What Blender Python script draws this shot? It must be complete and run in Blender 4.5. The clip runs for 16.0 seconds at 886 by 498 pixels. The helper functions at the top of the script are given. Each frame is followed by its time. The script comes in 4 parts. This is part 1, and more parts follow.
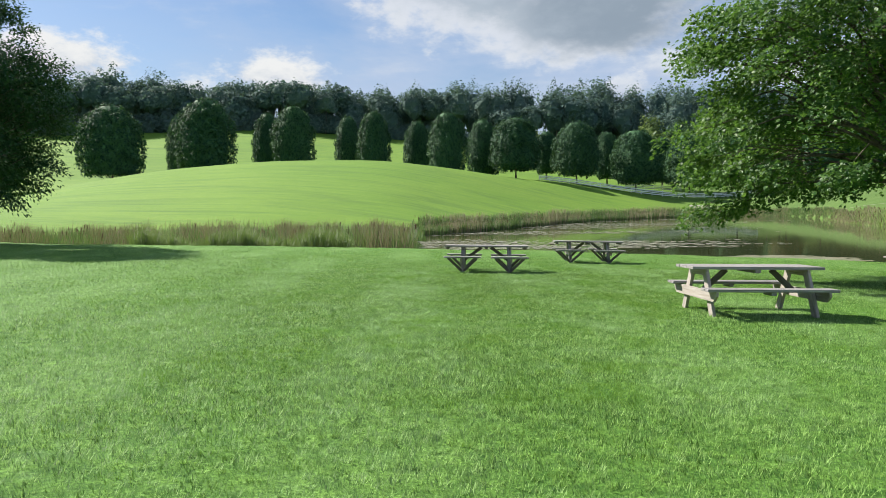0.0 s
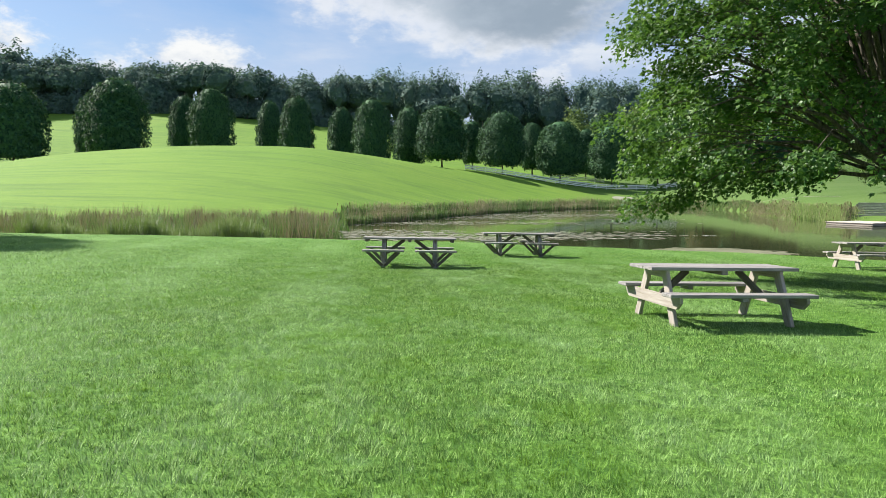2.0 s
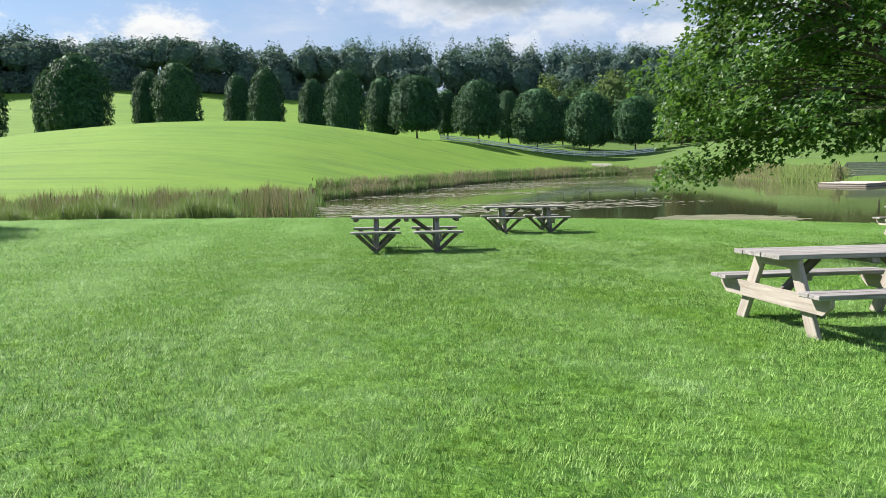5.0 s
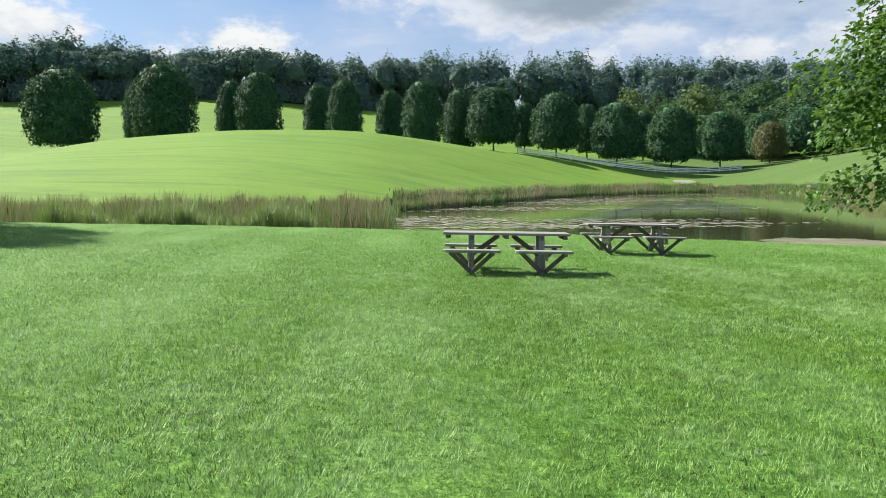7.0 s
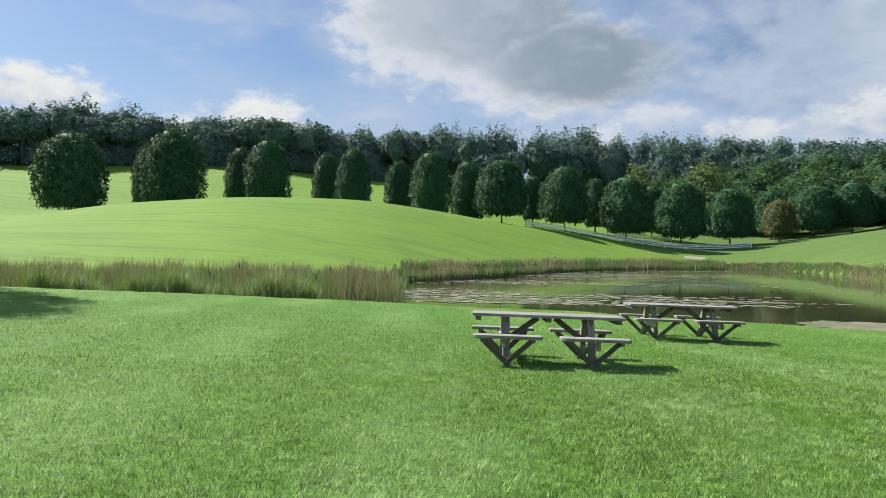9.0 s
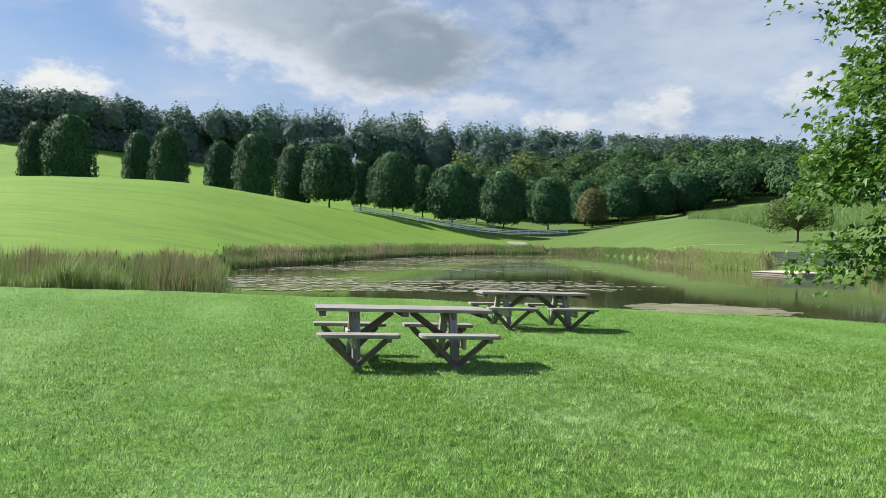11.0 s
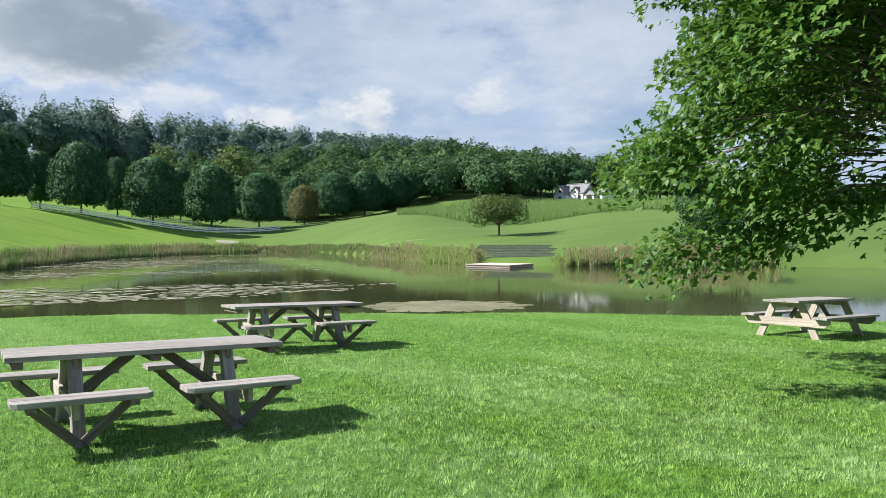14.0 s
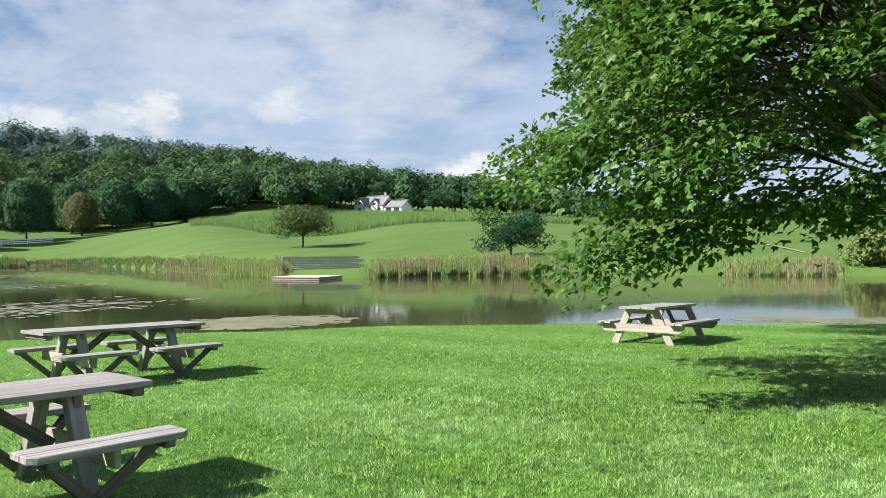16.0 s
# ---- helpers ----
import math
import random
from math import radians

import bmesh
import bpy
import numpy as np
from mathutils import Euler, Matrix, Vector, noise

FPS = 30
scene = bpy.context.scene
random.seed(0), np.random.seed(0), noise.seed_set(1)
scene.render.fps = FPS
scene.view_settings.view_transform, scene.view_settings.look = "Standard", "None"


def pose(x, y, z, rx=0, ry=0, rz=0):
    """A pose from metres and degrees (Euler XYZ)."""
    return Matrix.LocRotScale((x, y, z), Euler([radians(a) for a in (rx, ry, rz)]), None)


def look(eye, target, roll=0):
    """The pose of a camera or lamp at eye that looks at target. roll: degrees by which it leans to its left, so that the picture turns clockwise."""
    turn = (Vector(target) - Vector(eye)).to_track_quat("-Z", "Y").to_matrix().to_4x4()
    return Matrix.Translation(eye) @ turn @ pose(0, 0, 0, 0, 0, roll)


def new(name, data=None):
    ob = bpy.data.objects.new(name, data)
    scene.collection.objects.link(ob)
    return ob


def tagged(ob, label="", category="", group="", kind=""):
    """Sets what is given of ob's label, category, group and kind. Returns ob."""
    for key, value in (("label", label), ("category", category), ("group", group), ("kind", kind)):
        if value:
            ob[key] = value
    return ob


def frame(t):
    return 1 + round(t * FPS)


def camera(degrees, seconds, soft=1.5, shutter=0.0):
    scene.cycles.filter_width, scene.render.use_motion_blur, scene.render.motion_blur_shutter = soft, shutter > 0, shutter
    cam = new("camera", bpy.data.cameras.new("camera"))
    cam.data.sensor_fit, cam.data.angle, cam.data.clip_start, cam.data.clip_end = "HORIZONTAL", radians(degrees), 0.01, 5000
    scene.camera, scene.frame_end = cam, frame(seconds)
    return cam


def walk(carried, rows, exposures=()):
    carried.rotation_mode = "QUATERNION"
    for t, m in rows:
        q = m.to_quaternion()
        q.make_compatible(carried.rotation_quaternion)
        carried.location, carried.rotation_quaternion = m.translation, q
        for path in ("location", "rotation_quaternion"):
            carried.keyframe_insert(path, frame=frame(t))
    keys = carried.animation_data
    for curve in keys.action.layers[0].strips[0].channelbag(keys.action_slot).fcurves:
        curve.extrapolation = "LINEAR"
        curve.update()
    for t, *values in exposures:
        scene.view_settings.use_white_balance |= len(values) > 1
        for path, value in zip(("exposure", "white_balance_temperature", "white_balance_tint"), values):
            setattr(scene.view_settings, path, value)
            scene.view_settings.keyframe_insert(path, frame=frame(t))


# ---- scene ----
cam = camera(61.1, 16.0, soft=0.7)
PATH = [
    (0, (2.921, 2.72, 1.29), (2.622, 4.694, 1.17), -0.8),
    (0.5, (2.878, 3.227, 1.243), (2.529, 5.187, 1.051), -1.1),
    (1, (2.841, 3.722, 1.237), (2.51, 5.684, 1.033), 0.0),
    (1.5, (2.814, 4.192, 1.258), (2.635, 6.178, 1.107), -1.3),
    (2, (2.785, 4.749, 1.249), (2.683, 6.741, 1.099), -0.1),
    (2.5, (2.711, 5.202, 1.227), (2.641, 7.192, 1.047), 0.4),
    (3, (2.587, 5.687, 1.217), (2.539, 7.676, 1.01), -1.3),
    (5.5, (1.919, 8.096, 1.203), (1.88, 10.082, 0.971), -1.7),
    (6, (1.757, 8.603, 1.197), (1.596, 10.582, 0.959), -1.3),
    (6.5, (1.58, 9.065, 1.179), (1.379, 11.041, 0.943), -0.2),
    (7, (1.411, 9.575, 1.138), (1.186, 11.553, 0.949), -0.4),
    (7.5, (1.211, 10.004, 1.126), (0.948, 11.987, 1.09), 1.1),
    (8, (1.049, 10.619, 1.116), (0.745, 12.595, 1.143), 0.2),
    (10.5, (0.516, 13.048, 1.106), (0.591, 15.046, 1.061), 1.3),
    (11, (0.437, 13.461, 1.072), (0.657, 15.449, 1.04), 0.9),
    (11.5, (0.312, 13.927, 1.037), (0.672, 15.893, 0.979), 1.1),
    (12, (0.279, 14.42, 1.069), (0.791, 16.353, 1.0), -1.2),
    (12.5, (0.265, 14.87, 1.095), (0.864, 16.777, 1.05), -0.9),
    (13, (0.209, 15.305, 1.092), (0.891, 17.185, 1.069), -0.1),
    (13.5, (0.195, 15.728, 1.085), (1.016, 17.551, 1.046), -1.9),
    (14, (0.147, 16.178, 1.114), (1.095, 17.939, 1.079), -0.1),
    (14.5, (0.076, 16.625, 1.127), (1.18, 18.293, 1.139), 1.1),
    (15, (0.036, 17.037, 1.052), (1.228, 18.643, 1.079), -0.1),
    (15.5, (0.031, 17.457, 1.05), (1.317, 18.989, 1.063), 0.3),
    (16, (-0.012, 17.889, 1.046), (1.371, 19.334, 1.041), -0.3),
]
walk(cam, [(t, look(eye, aim, roll)) for t, eye, aim, roll in PATH], [(0, 1.05), (1.5, 1.14), (3, 1.22), (5.5, 1.19), (7, 1.15), (8, 0.97), (11, 1.05), (14.5, 1.15), (16, 1.17)])

# ---------------------------------------------------------------- world and sun
SUN_DIR = Vector((0.67, -0.40, -0.62)).normalized()      # the way the sunlight travels
sun_data = bpy.data.lights.new("sun", "SUN")
sun_data.energy, sun_data.angle, sun_data.color = 5.0, radians(0.6), (1.0, 0.95, 0.89)
sun = new("sun", sun_data)
sun.rotation_mode = "QUATERNION"
sun.rotation_quaternion = SUN_DIR.to_track_quat("-Z", "Y")
SUN_EL = math.asin(-SUN_DIR.z)
SUN_ROT = math.atan2(-SUN_DIR.x, -SUN_DIR.y)


class Nodes:
    """Short hand for building node trees."""

    def __init__(self, tree):
        self.t = tree
        tree.nodes.clear()

    def n(self, kind, **kw):
        nd = self.t.nodes.new(kind)
        for k, v in kw.items():
            if k == "ins":
                for key, val in v.items():
                    self.put(nd, key, val)
            elif k == "op":
                nd.operation = v
            elif k == "sky":
                nd.sky_type = v
            elif k == "rot":
                nd.rotation_type = v
            elif k == "interp":
                nd.interpolation_type = v
        return nd

    def put(self, nd, key, val):
        if isinstance(val, bpy.types.NodeSocket):
            self.t.links.new(val, nd.inputs[key])
        else:
            nd.inputs[key].default_value = val

    def math(self, op, a, b=0.0, c=0.0):
        nd = self.t.nodes.new("ShaderNodeMath")
        nd.operation = op
        for i, v in enumerate((a, b, c)):
            self.put(nd, i, v)
        return nd.outputs[0]

    def ramp(self, fac, lo, hi, a=0.0, b=1.0):
        nd = self.t.nodes.new("ShaderNodeMapRange")
        nd.interpolation_type = "SMOOTHSTEP"
        for k, v in zip(("Value", "From Min", "From Max", "To Min", "To Max"), (fac, lo, hi, a, b)):
            self.put(nd, k, v)
        return nd.outputs[0]

    def mix(self, fac, a, b, blend="MIX"):
        nd = self.t.nodes.new("ShaderNodeMix")
        nd.data_type, nd.blend_type = "RGBA", blend
        self.put(nd, 0, fac)
        for i, v in ((6, a), (7, b)):
            self.put(nd, i, v if isinstance(v, bpy.types.NodeSocket) else (*v, 1.0))
        return nd.outputs[2]

    def noise(self, vec, scale, detail=4.0, rough=0.55, dist=0.0):
        nd = self.t.nodes.new("ShaderNodeTexNoise")
        self.put(nd, "Vector", vec)
        for k, v in (("Scale", scale), ("Detail", detail), ("Roughness", rough), ("Distortion", dist)):
            self.put(nd, k, v)
        return nd.outputs[0]


world = bpy.data.worlds.new("sky")
scene.world = world
world.use_nodes = True
N = Nodes(world.node_tree)
sky = N.n("ShaderNodeTexSky", sky="NISHITA")
sky.sun_disc, sky.sun_elevation, sky.sun_rotation = False, SUN_EL, SUN_ROT
sky.air_density, sky.dust_density, sky.ozone_density = 1.0, 0.6, 2.5
geo = N.n("ShaderNodeTexCoord")
sep = N.n("ShaderNodeSeparateXYZ", ins={0: geo.outputs["Generated"]})
AZ = N.math("MULTIPLY", N.math("ARCTAN2", sep.outputs[0], sep.outputs[1]), 57.2958)
EL = N.math("MULTIPLY", N.math("ARCSINE", sep.outputs[2]), 57.2958)
up = N.math("MAXIMUM", N.math("ADD", sep.outputs[2], 0.10), 0.05)
plane = N.n("ShaderNodeCombineXYZ", ins={0: N.math("DIVIDE", sep.outputs[0], up), 1: N.math("DIVIDE", sep.outputs[1], up)})
flat = N.n("ShaderNodeCombineXYZ", ins={0: N.math("MULTIPLY", AZ, 0.1), 1: N.math("MULTIPLY", EL, 0.17)})
n_small = N.noise(flat.outputs[0], 2.2, 6.0, 0.60)
n_puff = N.noise(flat.outputs[0], 4.5, 6.0, 0.62)
veil_n = N.noise(plane.outputs[0], 0.75, 7.0, 0.62, 0.6)
veil_b = N.noise(flat.outputs[0], 0.62, 5.0, 0.55, 0.3)


def blob(az, el, w, h, wob=1.0, src=None):
    """A soft cloud body at an azimuth and elevation, its outline broken by noise."""
    dx = N.math("DIVIDE", N.math("SUBTRACT", AZ, az), w)
    dy = N.math("DIVIDE", N.math("SUBTRACT", EL, el), h)
    d = N.math("SQRT", N.math("ADD", N.math("MULTIPLY", dx, dx), N.math("MULTIPLY", dy, dy)))
    d = N.math("ADD", d, N.math("MULTIPLY", N.math("SUBTRACT", src or n_small, 0.5), -2.2 * wob))
    return d


clear = N.mix(1.0, sky.outputs[0], (0.86, 0.97, 1.10), "MULTIPLY")
veil = N.ramp(N.math("ADD", N.math("MULTIPLY", veil_n, 0.55), N.math("MULTIPLY", veil_b, 0.55)), 0.38, 0.64)
haze = N.ramp(EL, 0.0, 16.0, 0.50, 0.0)
col = N.mix(haze, clear, (5.9, 6.8, 8.0))
veil = N.math("MULTIPLY", veil, N.ramp(AZ, -34.0, -8.0, 0.15, 0.9))
col = N.mix(veil, col, (5.2, 6.3, 8.3))
hi_n = N.ramp(N.noise(plane.outputs[0], 1.6, 6.0, 0.6), 0.5, 0.72)
col = N.mix(N.math("MULTIPLY", hi_n, 0.32), col, (8.3, 8.5, 8.8))
# the large grey cloud: flat dark underside, drawn out to one side, with pale fringes
d = N.math("MINIMUM", blob(0.8, 13.6, 8.2, 3.7, 0.5, n_puff), blob(-6.6, 16.9, 9.0, 4.9, 0.6, n_puff))
col = N.mix(N.ramp(d, 1.18, 0.72, 0.0, 0.85), col, N.mix(n_small, (7.0, 7.5, 8.4), (9.3, 9.4, 9.5)))
d = N.math("MINIMUM", blob(2.6, 13.9, 7.8, 3.6, 0.5), blob(-4.6, 17.2, 8.8, 4.4, 0.7))
under = N.ramp(N.math("ADD", N.math("MULTIPLY", N.math("SUBTRACT", AZ, -2.0), -0.07), N.math("MULTIPLY", n_small, 1.5)), 0.2, 1.5)
col = N.mix(N.ramp(d, 1.12, 0.55), col, N.mix(under, (3.1, 3.85, 4.7), (5.3, 6.1, 7.0)))
d = blob(24.0, 14.5, 15.0, 7.5, 1.1)
col = N.mix(N.ramp(d, 1.2, 0.3, 0.0, 0.5), col, N.mix(n_puff, (5.8, 6.6, 7.8), (8.4, 8.8, 9.3)))
# broad pale cloud over the far bank
d = blob(41.0, 15.0, 9.0, 6.0, 0.8)
col = N.mix(N.ramp(d, 1.2, 0.3, 0.0, 0.8), col, N.mix(n_small, (4.7, 5.5, 6.7), (7.4, 8.0, 8.9)))
# white heaped clouds low over the woods
for az, el, w, h, top in ((-20.8, 9.4, 4.4, 2.2, 1.0), (-35.5, 10.2, 5.5, 2.2, 1.0), (-27.0, 8.3, 2.2, 1.3, 0.8), (5.0, 8.4, 2.0, 1.1, 0.6), (9.0, 9.8, 3.4, 1.5, 0.45),
                          (23.0, 9.4, 2.0, 1.9, 0.8), (15.0, 8.6, 3.0, 1.3, 0.7), (19.5, 8.6, 2.4, 1.6, 0.5), (31.5, 10.2, 2.2, 1.6, 0.55), (46.5, 5.4, 3.0, 1.9, 1.0), (60.0, 9.0, 7.0, 3.5, 0.8), (-60.0, 11.0, 9.0, 4.0, 0.9)):
    d = blob(az, el, w, h, 0.85, n_puff)
    shade = N.ramp(N.math("ADD", N.math("DIVIDE", N.math("SUBTRACT", EL, el), h), N.math("MULTIPLY", N.math("SUBTRACT", n_puff, 0.5), 3.0)), -0.9, 0.6)
    col = N.mix(N.ramp(d, 1.05, 0.40, 0.0, top), col, N.mix(shade, (6.2, 6.8, 7.7), (9.2, 9.3, 9.3)))
bg = N.n("ShaderNodeBackground", ins={"Color": col, "Strength": 0.046})
out = N.n("ShaderNodeOutputWorld")
world.node_tree.links.new(bg.outputs[0], out.inputs[0])


# ---------------------------------------------------------------- materials
def material(name, build, rough=0.8, spec=0.3, metal=0.0):
    m = bpy.data.materials.new(name)
    m.use_nodes = True
    k = Nodes(m.node_tree)
    b = k.n("ShaderNodeBsdfPrincipled")
    k.put(b, "Roughness", rough)
    k.put(b, "Specular IOR Level", spec)
    k.put(b, "Metallic", metal)
    o = k.n("ShaderNodeOutputMaterial")
    m.node_tree.links.new(b.outputs[0], o.inputs[0])
    build(k, b)
    return m


def bump(k, b, height, strength, distance):
    nd = k.n("ShaderNodeBump", ins={"Height": height, "Strength": strength, "Distance": distance})
    k.put(b, "Normal", nd.outputs[0])


def wood_mat(name, dark, mid, light, scale=1.0):
    def build(k, b):
        tc = k.n("ShaderNodeTexCoord")
        inf = k.n("ShaderNodeObjectInfo")
        mp = k.n("ShaderNodeMapping", ins={"Vector": tc.outputs["Object"], "Scale": (1.3 * scale, 30.0 * scale, 30.0 * scale)})
        off = k.n("ShaderNodeVectorMath", ins={0: mp.outputs[0]})
        off.operation = "ADD"
        comb = k.n("ShaderNodeCombineXYZ", ins={0: k.math("MULTIPLY", inf.outputs["Random"], 37.0), 1: k.math("MULTIPLY", inf.outputs["Random"], 11.0)})
        k.put(off, 1, comb.outputs[0])
        grain = k.noise(off.outputs[0], 1.0, 6.0, 0.65, 0.4)
        fine = k.noise(off.outputs[0], 5.0, 4.0, 0.6)
        stain = k.noise(tc.outputs["Object"], 3.5, 4.0, 0.6)
        c = k.mix(k.ramp(grain, 0.3, 0.7), dark, light)
        c = k.mix(k.ramp(stain, 0.35, 0.75), c, mid)
        c = k.mix(k.ramp(fine, 0.60, 0.80, 0.0, 0.35), c, tuple(v * 0.5 for v in dark))
        c = k.mix(k.math("MULTIPLY", inf.outputs["Random"], 0.30), c, tuple(v * 0.7 for v in mid))
        k.put(b, "Base Color", c)
        bump(k, b, k.math("ADD", grain, k.math("MULTIPLY", fine, 0.5)), 0.5, 0.004)
    return material(name, build, 0.85, 0.2)


WOOD_GREY = wood_mat("weathered_wood", (0.118, 0.106, 0.098), (0.280, 0.262, 0.246), (0.430, 0.412, 0.396))
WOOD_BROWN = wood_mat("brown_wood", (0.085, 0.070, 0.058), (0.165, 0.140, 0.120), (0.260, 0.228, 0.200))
WOOD_TAN = wood_mat("faded_wood", (0.24, 0.20, 0.163), (0.375, 0.33, 0.28), (0.455, 0.415, 0.37))
WOOD_DOCK = wood_mat("dock_wood", (0.36, 0.30, 0.24), (0.48, 0.42, 0.35), (0.59, 0.53, 0.46))


def mow_stripe(k, p):
    """Broad mower stripes running towards the reeds, their edges wavering; masks a sheen painted as colour."""
    sp = k.n("ShaderNodeSeparateXYZ", ins={0: p})
    run = k.math("ADD", sp.outputs[0], k.math("MULTIPLY", sp.outputs[1], 0.19))
    run = k.math("ADD", run, k.math("MULTIPLY", k.noise(p, 0.5, 4.0, 0.6), 1.1))
    wide = k.ramp(k.math("SINE", k.math("MULTIPLY", run, 2.1)), -0.6, 0.6)
    return k.math("MULTIPLY", wide, k.ramp(k.noise(p, 0.22, 4.0, 0.6), 0.3, 0.65))


def leaf_mat(name, a, b_, c_, trans=0.25, rough=0.5, lift=0.25, spec=0.2, patch=0.55, mown=None):
    """Foliage: hue varies leaf by leaf and over the crown, and light passes through."""
    def build(k, b):
        g = k.n("ShaderNodeNewGeometry")
        tc = k.n("ShaderNodeTexCoord")
        inf = k.n("ShaderNodeObjectInfo")
        big = k.noise(tc.outputs["Object"], patch, 3.0, 0.6)
        c = k.mix(k.ramp(g.outputs["Random Per Island"], 0.12, 0.92), a, b_)
        c = k.mix(k.ramp(big, 0.45, 0.75, 0.0, 0.7), c, c_)
        # mown holds the silvery sheen of leaning blades, put into their colour
        if mown:
            c = k.mix(k.math("MULTIPLY", mow_stripe(k, tc.outputs["Object"]), 0.42), c, mown)
            mott = k.noise(tc.outputs["Object"], 4.2, 6.0, 0.75)
            c = k.mix(k.ramp(mott, 0.55, 0.72, 0.0, 0.6), c, mown)
            c = k.mix(k.ramp(mott, 0.47, 0.30, 0.0, 0.75), c, a)
            sward = k.noise(tc.outputs["Object"], 1.15, 5.0, 0.65, 0.4)
            c = k.mix(k.ramp(sward, 0.50, 0.34, 0.0, 0.55), c, (0.130, 0.285, 0.012))
            c = k.mix(k.ramp(sward, 0.54, 0.68, 0.0, 0.40), c, mown)
        else:
            c = k.mix(k.math("MULTIPLY", inf.outputs["Random"], 0.35), c, a)
        k.put(b, "Base Color", c)
        # blades stand close: their mean face leans to the sky
        nm = k.n("ShaderNodeVectorMath", ins={0: g.outputs["Normal"], 1: (1 - lift, 1 - lift, 1 - lift)})
        nm.operation = "MULTIPLY"
        ad = k.n("ShaderNodeVectorMath", ins={0: nm.outputs[0], 1: (0, 0, lift)})
        ad.operation = "ADD"
        no = k.n("ShaderNodeVectorMath", ins={0: ad.outputs[0]})
        no.operation = "NORMALIZE"
        k.put(b, "Normal", no.outputs[0])
        tr = k.n("ShaderNodeBsdfTranslucent", ins={"Color": k.mix(0.35, c, (0.15, 0.26, 0.03))})
        mx = k.n("ShaderNodeMixShader", ins={0: trans, 1: b.outputs[0], 2: tr.outputs[0]})
        o = [x for x in k.t.nodes if x.bl_idname == "ShaderNodeOutputMaterial"][0]
        k.t.links.new(mx.outputs[0], o.inputs[0])
    return material(name, build, rough, spec)


MAPLE = leaf_mat("maple_leaf", (0.028, 0.090, 0.018), (0.125, 0.235, 0.042), (0.050, 0.130, 0.030), 0.40, 0.48, 0.1, 0.3)
DARKLEAF = leaf_mat("dark_leaf", (0.012, 0.045, 0.020), (0.042, 0.105, 0.040), (0.024, 0.072, 0.028), 0.15, 0.75, 0.2, 0.05)
HEDGE = leaf_mat("hornbeam_leaf", (0.014, 0.056, 0.030), (0.074, 0.168, 0.066), (0.040, 0.110, 0.046), 0.14, 0.7, 0.25, 0.12)
RUSTY = leaf_mat("turning_leaf", (0.055, 0.095, 0.024), (0.190, 0.135, 0.052), (0.10, 0.125, 0.036), 0.2, 0.6)
SMALLTREE = leaf_mat("crab_leaf", (0.045, 0.082, 0.022), (0.110, 0.150, 0.040), (0.075, 0.118, 0.032), 0.25, 0.6)
# distance haze of the far wood is put into its leaf colour, paler and bluer
WOODS_HAZED = leaf_mat("hazed_woodland_leaf", (0.075, 0.130, 0.120), (0.165, 0.235, 0.190), (0.110, 0.175, 0.145), 0.22, 0.8, 0.12, 0.08, 0.06)
WOODS_GREEN = leaf_mat("slope_woodland_leaf", (0.032, 0.080, 0.040), (0.125, 0.205, 0.080), (0.068, 0.132, 0.056), 0.22, 0.8, 0.12, 0.08, 0.06)
WOODS_PALE = leaf_mat("pale_woodland_leaf", (0.095, 0.145, 0.050), (0.23, 0.30, 0.105), (0.15, 0.21, 0.070), 0.25, 0.8, 0.15, 0.06)
CORN = leaf_mat("corn_leaf", (0.10, 0.20, 0.05), (0.21, 0.31, 0.085), (0.15, 0.26, 0.065), 0.35, 0.5, 0.4)
REED = leaf_mat("cattail_leaf", (0.150, 0.250, 0.065), (0.38, 0.44, 0.17), (0.250, 0.360, 0.100), 0.45, 0.6, 0.5)
REED_DRY = leaf_mat("dry_cattail_leaf", (0.21, 0.17, 0.105), (0.38, 0.31, 0.20), (0.20, 0.205, 0.10), 0.35, 0.7, 0.35)
# darker cattail copies for the left beds, their shade put into the colour
REED_SHADED = leaf_mat("shaded_cattail_leaf", (0.050, 0.120, 0.028), (0.180, 0.240, 0.080), (0.090, 0.165, 0.045), 0.35, 0.6, 0.3)
RUSSET = leaf_mat("russet_shaded_cattail_leaf", (0.130, 0.095, 0.058), (0.310, 0.235, 0.150), (0.14, 0.14, 0.065), 0.3, 0.7, 0.3)
SEDGE = leaf_mat("sedge_leaf", (0.120, 0.190, 0.045), (0.26, 0.32, 0.095), (0.17, 0.25, 0.060), 0.3, 0.6, 0.5)
SHRUB = leaf_mat("willow_leaf", (0.100, 0.150, 0.042), (0.21, 0.25, 0.075), (0.15, 0.20, 0.055), 0.3, 0.6)
GRASS = leaf_mat("grass_blade", (0.026, 0.092, 0.010), (0.415, 0.640, 0.185), (0.140, 0.322, 0.042), 0.36, 0.62, 0.50, 0.12, 0.8, (0.43, 0.630, 0.290))


def bark_build(k, b):
    tc = k.n("ShaderNodeTexCoord")
    mp = k.n("ShaderNodeMapping", ins={"Vector": tc.outputs["Object"], "Scale": (9.0, 9.0, 1.6)})
    a = k.noise(mp.outputs[0], 2.0, 6.0, 0.7, 0.5)
    k.put(b, "Base Color", k.mix(k.ramp(a, 0.3, 0.7), (0.045, 0.038, 0.032), (0.17, 0.145, 0.12)))
    bump(k, b, a, 0.9, 0.03)


BARK = material("bark", bark_build, 0.9, 0.15)


